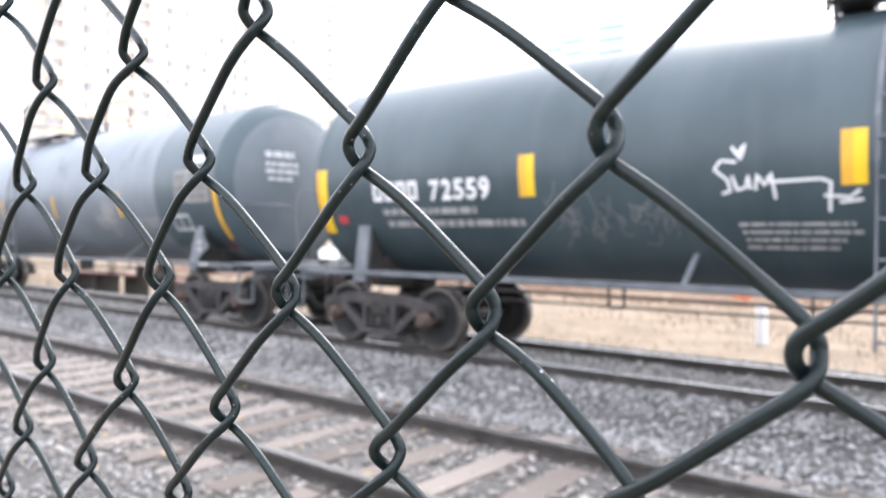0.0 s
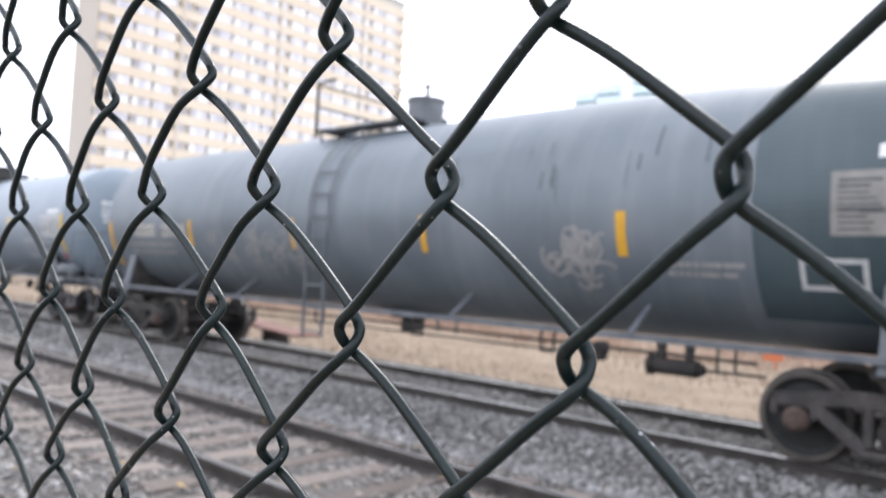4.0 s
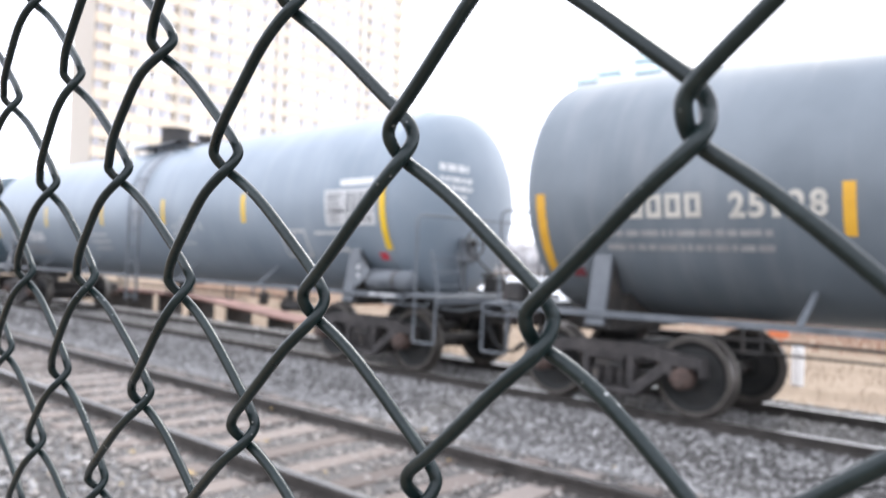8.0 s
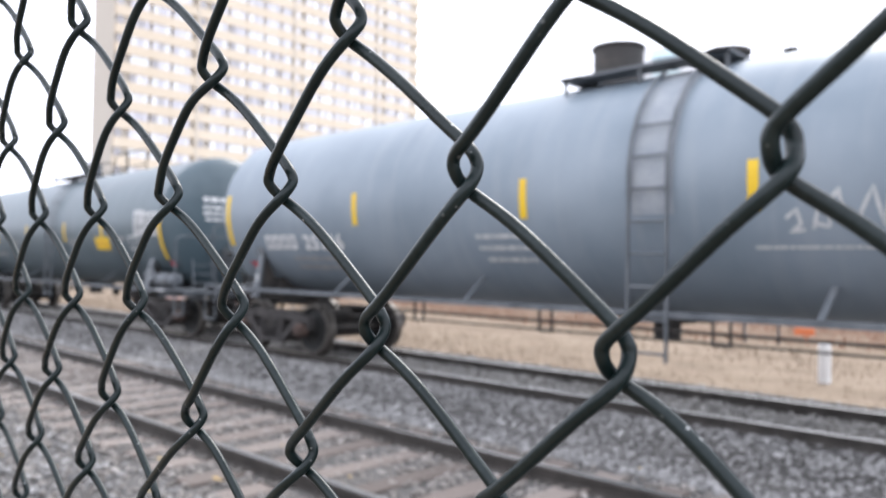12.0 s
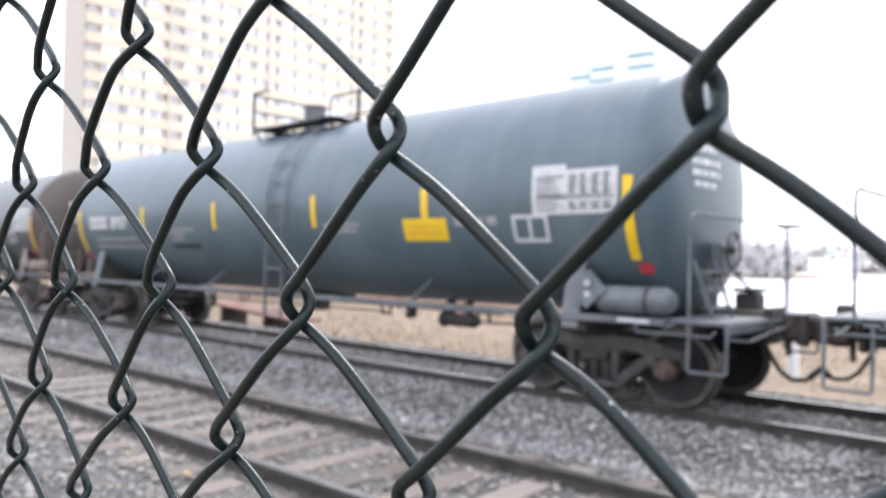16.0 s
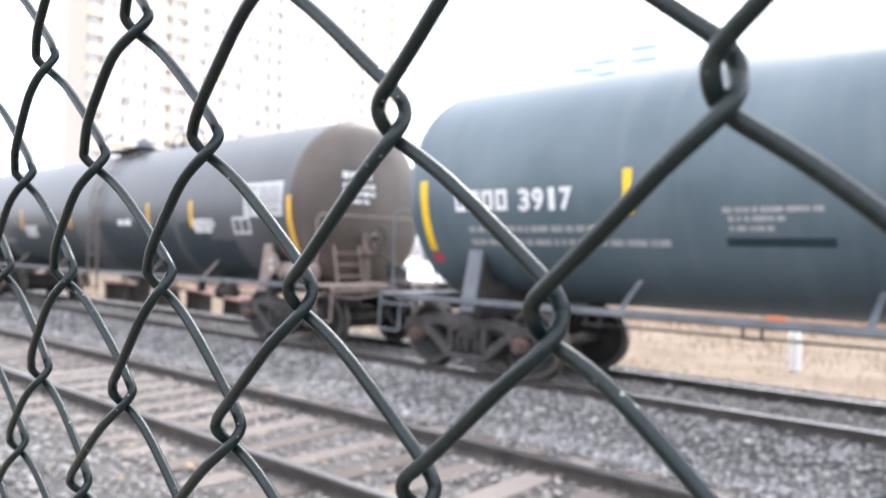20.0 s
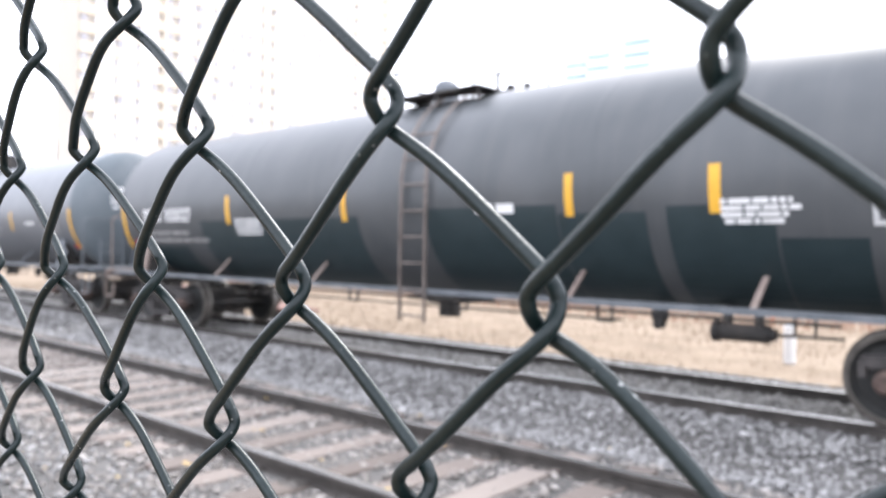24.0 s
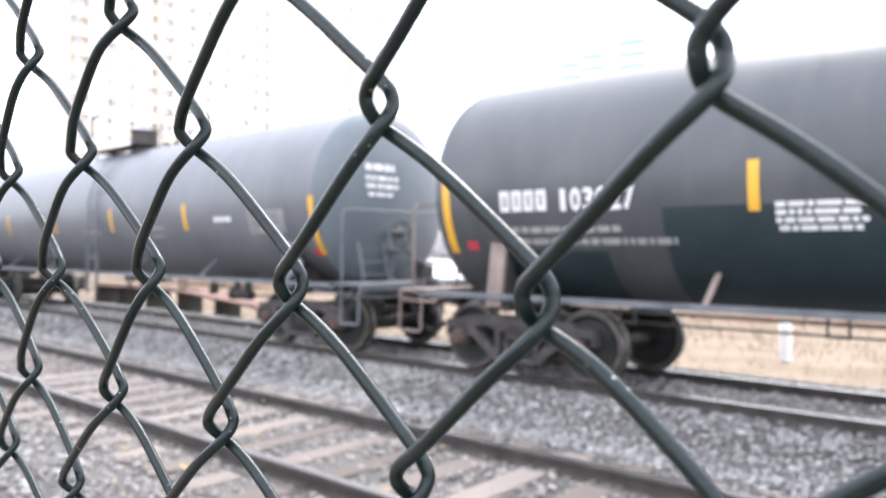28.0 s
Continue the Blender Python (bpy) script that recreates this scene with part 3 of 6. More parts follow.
# runs that were bent up or down between their knots
BOWED = {((-7, -1), (-6, -2)): 0.8, ((-6, 0), (-7, -1)): 1.1, ((-5, -1), (-6, -2)): -1.3, ((-5, 1), (-6, 0)): 2.3, ((-4, 0), (-5, -1)): 0.8, ((-3, 1), (-2, 0)): -0.8, ((-2, 0), (-3, -1)): -1.3, ((-1, -1), (0, -2)): 1.1, ((-1, 1), (-2, 0)): -1.4}
weave_rng = random.Random(19)
for w_n in range(-13, 7):
    for w_m in range(-16, 17):
        PULLED.setdefault((w_n, w_m), (weave_rng.uniform(-1.2, 1.2), weave_rng.uniform(-0.5, 0.5), weave_rng.uniform(2.1, 2.8)))


def near_end(s):
    return max(0.0, 1 - s / 0.2)


def wire_mesh(i, top, rows):
    """Zigzag wire i, bend to bend from a bend at its right: it lies before and behind the plane by turns, so that neighbours hook."""
    keys = []
    for k in range(rows):
        n0, m0 = (i, top - k) if k % 2 else (i + 1, top - k)
        n1 = i + 1 if k % 2 else i
        (ua, va, ea), (ub, vb, eb) = PULLED.get((n0, m0), (0, 0, 2.4)), PULLED.get((n1, m0 - 1), (0, 0, 2.4))
        side = 1 if k % 2 else -1
        for u, v, d in BACK_RUN if k % 2 else FRONT_RUN:
            v += BOWED.get(((n0, m0), (n1, m0 - 1)), 0.0) * max(0.0, min(1.0, u / 6.0, (34.0 - u) / 8.0))
            s = -v / 36.25
            u += (2.9 - ea) * near_end(s) - (2.9 - eb) * near_end(1 - s)
            keys.append((n0 * PITCH / 2 + (side * u + ua + (ub - ua) * s) / 1000, side * d / 1000, m0 * RISE / 2 + (v + va + (vb - va) * s) / 1000))
    pts = []
    for p0, p1, p2, p3 in zip(keys, keys[1:], keys[2:], keys[3:]):
        p0, p1, p2, p3 = Vector(p0), Vector(p1), Vector(p2), Vector(p3)
        for t in (0.0, 0.34, 0.67):
            pts.append(0.5 * ((2 * p1) + (p2 - p0) * t + (2 * p0 - 5 * p1 + 4 * p2 - p3) * t * t + (3 * p1 - p0 - 3 * p2 + p3) * t ** 3))
    for _ in range(3):
        pts = [pts[0]] + [(a + b * 2 + c) / 4 for a, b, c in zip(pts, pts[1:], pts[2:])] + [pts[-1]]
    bm = bmesh.new()
    tube(bm, pts, WIRE_R, 10)
    return mesh_of(bm, M_WIRE, True)


def make_fence():
    f = thing("chain_link_fence", "dark green vinyl-coated chain-link fence with diamond mesh", "fence", at=pose(-0.0008, 0, KNOT_Z, FENCE_LEAN * -1.0, 0, FENCE_YAW))
    even = [wire_mesh(-100 + k, 20 + (-99 + k) % 2, 76) for k in (0, 1)]
    for i in range(-40, 14):
        if -13 <= i <= 5:
            part("wire", wire_mesh(i, 20 + (i + 1) % 2, 76), None, f)
        else:
            part("wire", even[i % 2], None, f, at=pose((i + 100 - i % 2) * PITCH / 2, 0, 0))


make_fence()


# ---- tank cars ----
def axle_meshes():
    bm = bmesh.new()
    prof = [(-0.07, 0.05), (-0.07, 0.10), (-0.035, 0.12), (-0.02, 0.30), (-0.05, 0.345), (-0.062, 0.36), (-0.062, 0.405), (-0.055, 0.415)]
    prof += [(0.045, 0.42), (0.055, 0.43), (0.068, 0.445), (0.078, 0.445), (0.082, 0.43), (0.082, 0.36), (0.05, 0.34), (0.03, 0.30), (0.03, 0.12), (0.07, 0.10), (0.07, 0.05)]
    lathe(bm, prof, 40, "y")
    for fc in bm.faces:
        r = math.hypot(fc.calc_center_median().x, fc.calc_center_median().z)
        if r > 0.352:
            fc.material_index = 1
    wheel = mesh_of(bm, [M_WHEEL, M_TREAD], False)
    bm = bmesh.new()
    lathe(bm, [(-1.05, 0.07), (-0.98, 0.075), (-0.75, 0.08), (-0.6, 0.07), (0.6, 0.07), (0.75, 0.08), (0.98, 0.075), (1.05, 0.07)], 16, "y")
    shaft = mesh_of(bm, M_FRAME, True)
    bm = bmesh.new()
    lathe(bm, [(-0.14, 0.03), (-0.14, 0.072), (-0.125, 0.086), (-0.10, 0.092), (-0.08, 0.108), (0.04, 0.112), (0.05, 0.09)], 20, "y")
    for k in range(3):
        a = 2 * math.pi * k / 3
        rod(bm, (0.062 * math.cos(a), -0.165, 0.062 * math.sin(a)), (0.062 * math.cos(a), -0.13, 0.062 * math.sin(a)), 0.018, 6)
    cap = mesh_of(bm, M_RUST, False)
    return wheel, shaft, cap


WHEEL, SHAFT, CAP = axle_meshes()


def side_frame_mesh():
    """A cast truck side: arched top chord, sloping struts, spring seat between two columns, pedestal jaws."""
    bm = bmesh.new()
    w = 0.13
    bar(bm, (-0.42, 0, 0.655), (0.42, 0, 0.655), w, 0.14)
    for s in (-1, 1):
        bar(bm, (s * 0.40, 0, 0.66), (s * 0.80, 0, 0.595), w, 0.14)
        bar(bm, (s * 0.78, 0, 0.605), (s * 1.06, 0, 0.585), w * 1.1, 0.10)
        box(bm, (s * 1.05, 0, 0.52), (0.07, w, 0.16), bevel=0.015)
        box(bm, (s * 0.71, 0, 0.52), (0.06, w, 0.20), bevel=0.015)
        bar(bm, (s * 0.72, 0, 0.56), (s * 0.30, 0, 0.225), w, 0.115)
        box(bm, (s * 0.27, 0, 0.44), (0.085, w, 0.36), bevel=0.012)
        box(bm, (s * 0.345, 0, 0.60), (0.09, w * 0.9, 0.10), bevel=0.02)
        box(bm, (s * 0.87, 0, 0.545), (0.26, w * 0.9, 0.05), bevel=0.01)
    box(bm, (0, 0, 0.205), (0.66, w * 1.15, 0.075), bevel=0.015)
    box(bm, (0, -0.01, 0.56), (0.44, w * 1.15, 0.05), bevel=0.01)
    bmesh.ops.bevel(bm, geom=[e for e in bm.edges if e.calc_length() > 0.3], offset=0.012, segments=1, affect="EDGES")
    return mesh_of(bm, M_TRUCK)


def spring_mesh():
    bm = bmesh.new()
    pts = [(0.052 * math.cos(a), 0.052 * math.sin(a), 0.245 + 0.19 * a / (2 * math.pi * 5)) for a in [2 * math.pi * 5 * k / 50 for k in range(51)]]
    tube(bm, pts, 0.015, 5)
    return mesh_of(bm, M_TRUCK, True)


SIDE_FRAME, SPRING = side_frame_mesh(), spring_mesh()


def bolster_mesh():
    bm = bmesh.new()
    box(bm, (0, 0, 0.50), (0.36, 2.1, 0.12), bevel=0.02)
    box(bm, (0, 0, 0.60), (0.40, 1.1, 0.16), bevel=0.03)
    box(bm, (0, 0, 0.30), (0.44, 1.70, 0.22), bevel=0.03)
    for s in (-1, 1):
        bar(bm, (s * 0.42, -0.75, 0.38), (s * 0.42, 0.75, 0.38), 0.05, 0.08)
        box(bm, (s * 0.44, -0.74, 0.42), (0.05, 0.09, 0.30), bevel=0.01)
        box(bm, (s * 0.44, 0.74, 0.42), (0.05, 0.09, 0.30), bevel=0.01)
    return mesh_of(bm, M_FRAME)


BOLSTER = bolster_mesh()


def coupler_mesh():
    bm = bmesh.new()
    box(bm, (0.15, 0, 0.86), (0.62, 0.15, 0.17), bevel=0.02)
    box(bm, (0.52, 0, 0.86), (0.22, 0.28, 0.28), bevel=0.05)
    box(bm, (0.66, 0.12, 0.86), (0.16, 0.08, 0.26), bevel=0.03)
    rod(bm, (0.62, -0.12, 0.70), (0.62, -0.12, 1.02), 0.06, 10)
    box(bm, (0.44, 0, 0.66), (0.05, 0.06, 0.18), bevel=0.01)
    return mesh_of(bm, M_COUPLER)


def hose_mesh():
    bm = bmesh.new()
    pts = [(0.20, -0.28, 0.78), (0.27, -0.30, 0.72), (0.34, -0.30, 0.58), (0.42, -0.28, 0.44), (0.52, -0.24, 0.36), (0.63, -0.17, 0.36), (0.70, -0.12, 0.42)]
    tube(bm, pts, 0.024, 8)
    rod(bm, (0.66, -0.15, 0.38), (0.74, -0.09, 0.47), 0.035, 8)
    return mesh_of(bm, M_HOSE, True)


COUPLER, HOSE = coupler_mesh(), hose_mesh()
HEAD = 0.25      # how far a domed head stands out, as a share of the radius


class Tank:
    """The shell of one car in its own space: the axis lies at height zc, the heads start at x0 and x1."""

    def __init__(self, r, zc, x0, x1):
        self.r, self.zc, self.x0, self.x1 = r, zc, x0, x1

    def side(self, x, z, lift=0.005):
        """A place on the flank that faces the fence."""
        r = self.r + lift
        dz = max(-r * 0.98, min(r * 0.98, z - self.zc))
        return (x, -math.sqrt(r * r - dz * dz), z)

    def head(self, y, z, end, lift=0.006):
        q = max(0.0, 1 - (y * y + (z - self.zc) ** 2) / (self.r * self.r))
        return ((self.x1 if end > 0 else self.x0) + end * (HEAD * self.r * math.sqrt(q) + lift), y, z)


def plaque(tank, x0, x1, z0, z1, lift=0.005, lean=0.0):
    """A thin marking wrapped on the flank."""
    bm = bmesh.new()
    add_plaque(bm, tank, x0, x1, z0, z1, lift, lean)
    return bm


def add_plaque(bm, tank, x0, x1, z0, z1, lift=0.005, lean=0.0):
    n = max(1, int((z1 - z0) / 0.07))
    rows = []
    for i in range(n + 1):
        z = z0 + (z1 - z0) * i / n
        d = lean * (z - z0)
        rows.append([bm.verts.new(tank.side(x0 + d, z, lift)), bm.verts.new(tank.side(x1 + d, z, lift))])
    for a, b in zip(rows, rows[1:]):
        bm.faces.new((a[0], a[1], b[1], b[0]))


def text_lines(tank, rows, seed):
    """Rows of unreadable stencil: (x0, x1, z, height), each broken into bars."""
    rng = random.Random(seed)
    bm = bmesh.new()
    for x0, x1, z, h in rows:
        x = x0
        while x < x1 - 0.02:
            w = min(rng.choice((0.05, 0.09, 0.14, 0.2)) * max(1.0, h / 0.06), x1 - x)
            add_plaque(bm, tank, x, x + w, z, z + h)
            x += w + h * 0.45
    return bm


def digits_mesh(tank, text, x0, z0, height, width, mat):
    """Stencilled figures wrapped on the flank."""
    cu = bpy.data.curves.new("figures", "FONT")
    cu.body, cu.size, cu.extrude, cu.offset = text, height * 1.36, 0.0, 0.011
    ob = bpy.data.objects.new("figures", cu)
    scene.collection.objects.link(ob)
    me = bpy.data.meshes.new_from_object(ob.evaluated_get(bpy.context.evaluated_depsgraph_get()))
    bpy.data.objects.remove(ob)
    bpy.data.curves.remove(cu)
    xs = [v.co.x for v in me.vertices]
    lo, hi = min(xs), max(xs)
    for v in me.vertices:
        v.co = tank.side(x0 + (v.co.x - lo) / (hi - lo) * width, z0 + v.co.y, 0.008)
    bm = bmesh.new()
    bm.from_mesh(me)
    bmesh.ops.remove_doubles(bm, verts=bm.verts[:], dist=0.0004)
    bm.to_mesh(me)
    bm.free()
    me.materials.clear()
    me.materials.append(mat)
    return me


def scrawl(tank, strokes, r, lift=0.006):
    """Sprayed strokes: polylines of (x, z) on the flank."""
    bm = bmesh.new()
    for st in strokes:
        pts = []
        for (xa, za), (xb, zb) in zip(st, st[1:]):
            for k in range(3):
                pts.append((xa + (xb - xa) * k / 3, za + (zb - za) * k / 3))
        pts.append(st[-1])
        vs = []
        for i, (x, z) in enumerate(pts):
            xa, za = pts[max(0, i - 1)]
            xb, zb = pts[min(len(pts) - 1, i + 1)]
            d = math.hypot(xb - xa, zb - za) or 1
            nx, nz = -(zb - za) / d * r, (xb - xa) / d * r
            vs.append((bm.verts.new(tank.side(x + nx, z + nz, lift)), bm.verts.new(tank.side(x - nx, z - nz, lift))))
        for a, b in zip(vs, vs[1:]):
            bm.faces.new((a[0], a[1], b[1], b[0]))
    return bm


def scribbles(seed, x0, x1, z0, z1, n, size=1.0):
    """Loose handwriting nobody can read: short looping strokes spread over a field."""
    rng = random.Random(seed)
    out = []
    for i in range(n):
        x, z = rng.uniform(x0, x1), rng.uniform(z0, z1)
        a, turn = rng.uniform(0, 6.28), rng.uniform(-1.1, 1.1)
        st = [(x, z)]
        for _ in range(rng.randrange(4, 9)):
            step = rng.uniform(0.05, 0.13) * size
            x, z = x + step * math.cos(a) * 0.8, z + step * math.sin(a)
            a += turn + rng.uniform(-0.5, 0.5)
            st.append((x, z))
        out.append(st)
    return out


def head_lines(tank, rows, end):
    bm = bmesh.new()
    rng = random.Random(9)
    for y0, y1, z, h in rows:
        y = y0
        while y < y1 - 0.02:
            w = min(rng.choice((0.08, 0.12, 0.18)), y1 - y)
            q = [bm.verts.new(tank.head(a, b, end)) for a, b in ((y, z), (y + w, z), (y + w, z + h), (y, z + h))]
            bm.faces.new(q)
            y += w + 0.03
    return bm


WHEELSETS = []


def slab(bm, corners, depth):
    """A four-cornered plate with thickness along y."""
    a, b = [bm.verts.new(c) for c in corners], [bm.verts.new((x, y + depth, z)) for x, y, z in corners]
    bm.faces.new(a)
    bm.faces.new(b[::-1])
    for i in range(4):
        bm.faces.new((a[i], b[i], b[(i + 1) % 4], a[(i + 1) % 4]))
    bmesh.ops.recalc_face_normals(bm, faces=bm.faces[:])


def tank_car(spec):
    """A whole car round its own middle: +x is the way it rolls, -y the side towards the fence, z from the rail."""
    xa, xb = spec["stripes"][0], spec["stripes"][-1]
    mid = (xa + xb) / 2
    half = (xa - xb) / 2
    zs, zc, r = spec["sill"], spec["axis"], spec.get("radius", 1.40)
    tank = Tank(r, zc, -half - spec.get("tail", 0.12), half + 0.02)
    car = thing("tank_car", spec["label"], "tank car", "train of tank cars")
    car["mid"] = mid
    paint = spec["paint"]
    steel = spec.get("steel", M_SILL)
    # shell with domed heads and faint weld bands
    bm = bmesh.new()
    prof = []
    for k in range(9):
        a = math.pi / 2 * k / 8
        prof.append((tank.x0 - HEAD * r * math.cos(a), max(0.02, r * math.sin(a))))
    prof[-1] = (tank.x0, r)
    n = 7
    for i in range(n):
        x = tank.x0 + (tank.x1 - tank.x0) * i / n
        if i in (2, 5):
            prof += [(x - 0.10, r), (x - 0.03, r), (x - 0.015, r + 0.0015), (x + 0.015, r + 0.0015), (x + 0.03, r), (x + 0.10, r)]
        elif i:
            prof += [(x, r)]
        else:
            prof += [(x + 0.04, r + 0.003), (x + 0.055, r), (x + 0.15, r)]
    prof += [(tank.x1 - 0.15, r), (tank.x1 - 0.055, r), (tank.x1 - 0.04, r + 0.003)]
    for k in range(9):
        a = math.pi / 2 * k / 8
        prof.append((tank.x1 + HEAD * r * math.sin(a), max(0.02, r * math.cos(a))))
    lathe(bm, prof, 72, "x")
    for fc in bm.faces:
        if fc.calc_center_median().x > tank.x1 + 0.01:
            fc.material_index = 1 if fc.calc_center_median().x > tank.x1 + 0.17 or "rim_paint" not in spec else 2
    bmesh.ops.translate(bm, verts=bm.verts[:], vec=(0, 0, zc))
    part("tank_shell", bm, [paint, spec.get("head_paint", paint), spec.get("rim_paint", paint)], car, spec["shell"], True)
    # side sills with struts
    for s in (-1, 1):
        bm = bmesh.new()
        bar(bm, (-half - 0.5, s * 1.35, zs), (half + 0.5, s * 1.35, zs), 0.06, 0.065)
        part("side_sill", bm, spec.get("sill_mat", steel), car)
    for x in spec.get("struts", (half - 3.1 + mid, half - 5.6 + mid, 3.0 - half + mid, 5.4 - half + mid)):
        x -= mid
        for s in (-1, 1):
            bm = bmesh.new()
            zt = zs + 0.32
            bar(bm, (x, s * 1.345, zs), (x + 0.02, s * (math.sqrt(max(0.01, r * r - (zt - zc) ** 2)) - 0.01), zt), 0.06, 0.02)
            part("sill_strut", bm, steel, car)
    # trucks, ends
    for e in (-1, 1):
        xt = e * (half - spec.get("trucks", (0.66, 0.72))[0 if e > 0 else 1])
        xp = e * (half - spec.get("posts", (0.70, 0.70))[0 if e > 0 else 1])
        for s in (-1, 1):
            part("side_frame", SIDE_FRAME, None, car, at=pose(xt, s * 1.0, 0, 0, 0, 0 if s < 0 else 180))
            for dx in (-0.15, 0.0, 0.15):
                part("spring", SPRING, None, car, at=pose(xt + dx, s * 1.0, 0))
        part("truck_bolster", BOLSTER, None, car, at=pose(xt, 0, 0))
        for dx in (-0.85, 0.85):
            ws = part("wheelset", SHAFT, None, car, at=pose(xt + dx, 0, 0.42))
            for s in (-1, 1):
                part("wheel", WHEEL, None, ws, at=pose(0, s * 0.755, 0, 0, 0, 0 if s < 0 else 180))
                part("bearing_cap", CAP, None, ws, at=pose(0, s * 1.02, 0, 0, 0, 0 if s < 0 else 180))
            WHEELSETS.append(ws)
        # body bolster: saddle posts at both flanks, web below the shell
        bm = bmesh.new()
        box(bm, (xp, 0, zs - 0.10), (0.34, 2.6, 0.14), bevel=0.01)
        box(bm, (xp, 0, zs + 0.06), (0.26, 1.9, 0.30))
        part("body_bolster", bm, M_FRAME, car)
        tapered = e < 0 and spec.get("tapered")
        for s in (-1, 1):
            zt = zs + 0.62
            yo = math.sqrt(max(0.01, r * r - (zt - zc) ** 2))
            wb, wt = (0.105, 0.045) if tapered else (0.11, 0.105)
            bm = bmesh.new()
            slab(bm, [(xp - wb, s * 1.36, zs - 0.12), (xp + wb, s * 1.36, zs - 0.12), (xp + wt, s * (yo + 0.015), zt), (xp - wt, s * (yo + 0.015), zt)], -s * 0.05)
            post = part("saddle_post", bm, spec.get("post", steel), car)
            bm = bmesh.new()
            for sx in (-wb + 0.012, wb - 0.012):
                c = [(xp + sx, s * 1.33, zs - 0.12), (xp + sx * wt / wb, s * (yo - 0.03), zt), (xp + sx, s * (yo - 0.36), zs - 0.12)]
                a, b = [bm.verts.new((x - 0.008, y, z)) for x, y, z in c], [bm.verts.new((x + 0.008, y, z)) for x, y, z in c]
                bm.faces.new(a)
                bm.faces.new(b[::-1])
                for q in range(3):
                    bm.faces.new((a[q], b[q], b[(q + 1) % 3], a[(q + 1) % 3]))
            bmesh.ops.recalc_face_normals(bm, faces=bm.faces[:])
            part("gusset", bm, M_FRAME, post)
            if tapered:
                bm = bmesh.new()
                slab(bm, [(xp - 0.12, s * (yo + 0.035), zt - 0.02), (xp + 0.12, s * (yo + 0.035), zt - 0.02), (xp + 0.09, s * (yo + 0.055), zt + 0.10), (xp - 0.09, s * (yo + 0.055), zt + 0.10)], -s * 0.06)
                part("post_cap", bm, spec.get("post", steel), post)
                if s < 0:
                    bm = bmesh.new()
                    for dz in (0.17, 0.23):
                        box(bm, (xp, s * (1.36 + (yo - 1.36) * (dz + 0.12) / 0.74 + 0.008), zs + dz), (0.10, 0.012, 0.035))
                    part("post_stencil", bm, M_DECAL, post, "two pale stencilled bars")
        # stub sill, striker, narrow walkway across the end
        out = 1.02 if e > 0 else 0.80
        inn = 0.42 if e > 0 else 0.36
        rail = 0.65 if e > 0 else 0.57
        xo = e * (half + out - 0.03)
        bm = bmesh.new()
        box(bm, ((xt + xo) / 2, 0, 0.88), (abs(xo - xt), 0.34, 0.28), bevel=0.02)
        box(bm, (xo, 0, 0.88), (0.08, 0.50, 0.38), bevel=0.02)
        part("stub_sill", bm, M_FRAME, car)
        bm = bmesh.new()
        box(bm, (e * (half + (inn + out) / 2), 0, zs + 0.02), (out - inn, 2.76, 0.04), bevel=0.006)
        box(bm, (e * (half + out), 0, zs - 0.03), (0.04, 2.76, 0.10), bevel=0.006)
        box(bm, (e * (half + inn), 0, zs - 0.02), (0.04, 2.76, 0.08), bevel=0.006)
        part("end_walkway", bm, steel, car)
        part("coupler", COUPLER, None, car, at=pose(e * (half + out - 0.33), 0, 0, 0, 0, 0 if e > 0 else 180))
        part("air_hose", HOSE, None, car, at=pose(e * (half + out - 0.30), 0, 0, 0, 0, 0 if e > 0 else 180))
        # stirrup steps and grab irons below both corners
        for s in (-1, 1):
            bm = bmesh.new()
            xs0, xs1 = e * (half + out - 0.37), e * (half + out)
            tube(bm, [(xs0, s * 1.36, zs), (xs0, s * 1.38, 0.50), (xs0 + e * 0.02, s * 1.38, 0.48), (xs1 - e * 0.02, s * 1.38, 0.48), (xs1, s * 1.38, 0.50), (xs1, s * 1.36, zs)], 0.017, 6)
            part("stirrup_step", bm, steel, car)
            bm = bmesh.new()
            tube(bm, [(e * (half + 0.12), s * 1.39, zs - 0.05), (e * (half + 0.14), s * 1.43, zs - 0.10), (e * (half + out - 0.12), s * 1.43, zs - 0.10), (e * (half + out - 0.10), s * 1.39, zs - 0.05)], 0.013, 6)
            part("grab_iron", bm, steel, car)
        bm = bmesh.new()
        tube(bm, [(e * (half + out), -1.3, zs - 0.12), (e * (half + out + 0.04), -0.9, zs - 0.16), (e * (half + out + 0.05), -0.3, zs - 0.10), (e * (half + out + 0.20), -0.1, zs - 0.02)], 0.014, 6)
        part("uncoupling_lever", bm, steel, car)
        bm = bmesh.new()
        box(bm, (e * (half + out + 0.16), -0.10, zs + 0.02), (0.16, 0.12, 0.14), bevel=0.03)
        part("lock_lifter", bm, M_COUPLER, car)
        # handrail hoop across the deck before the head
        bm = bmesh.new()
        xr = e * (half + rail)
        if e > 0 and spec.get("low_rail"):
            hx, hy, hz = tank.head(-0.95, zs + 0.98, 1, 0.0)
            tube(bm, [(hx - 0.02, hy, hz), (hx + 0.16, -0.95, zs + 0.98), (xr, -0.80, zs + 0.97), (xr, -0.42, zs + 0.97), (xr + 0.02, -0.38, zs + 0.90), (xr + 0.22, -0.20, zs + 0.03)], 0.014, 8)
            tube(bm, [(xr + 0.02, 0.1, zs + 0.03), (xr + 0.02, 0.1, zs + 0.32), (xr - 0.15, 0.1, zs + 0.33)], 0.014, 8)
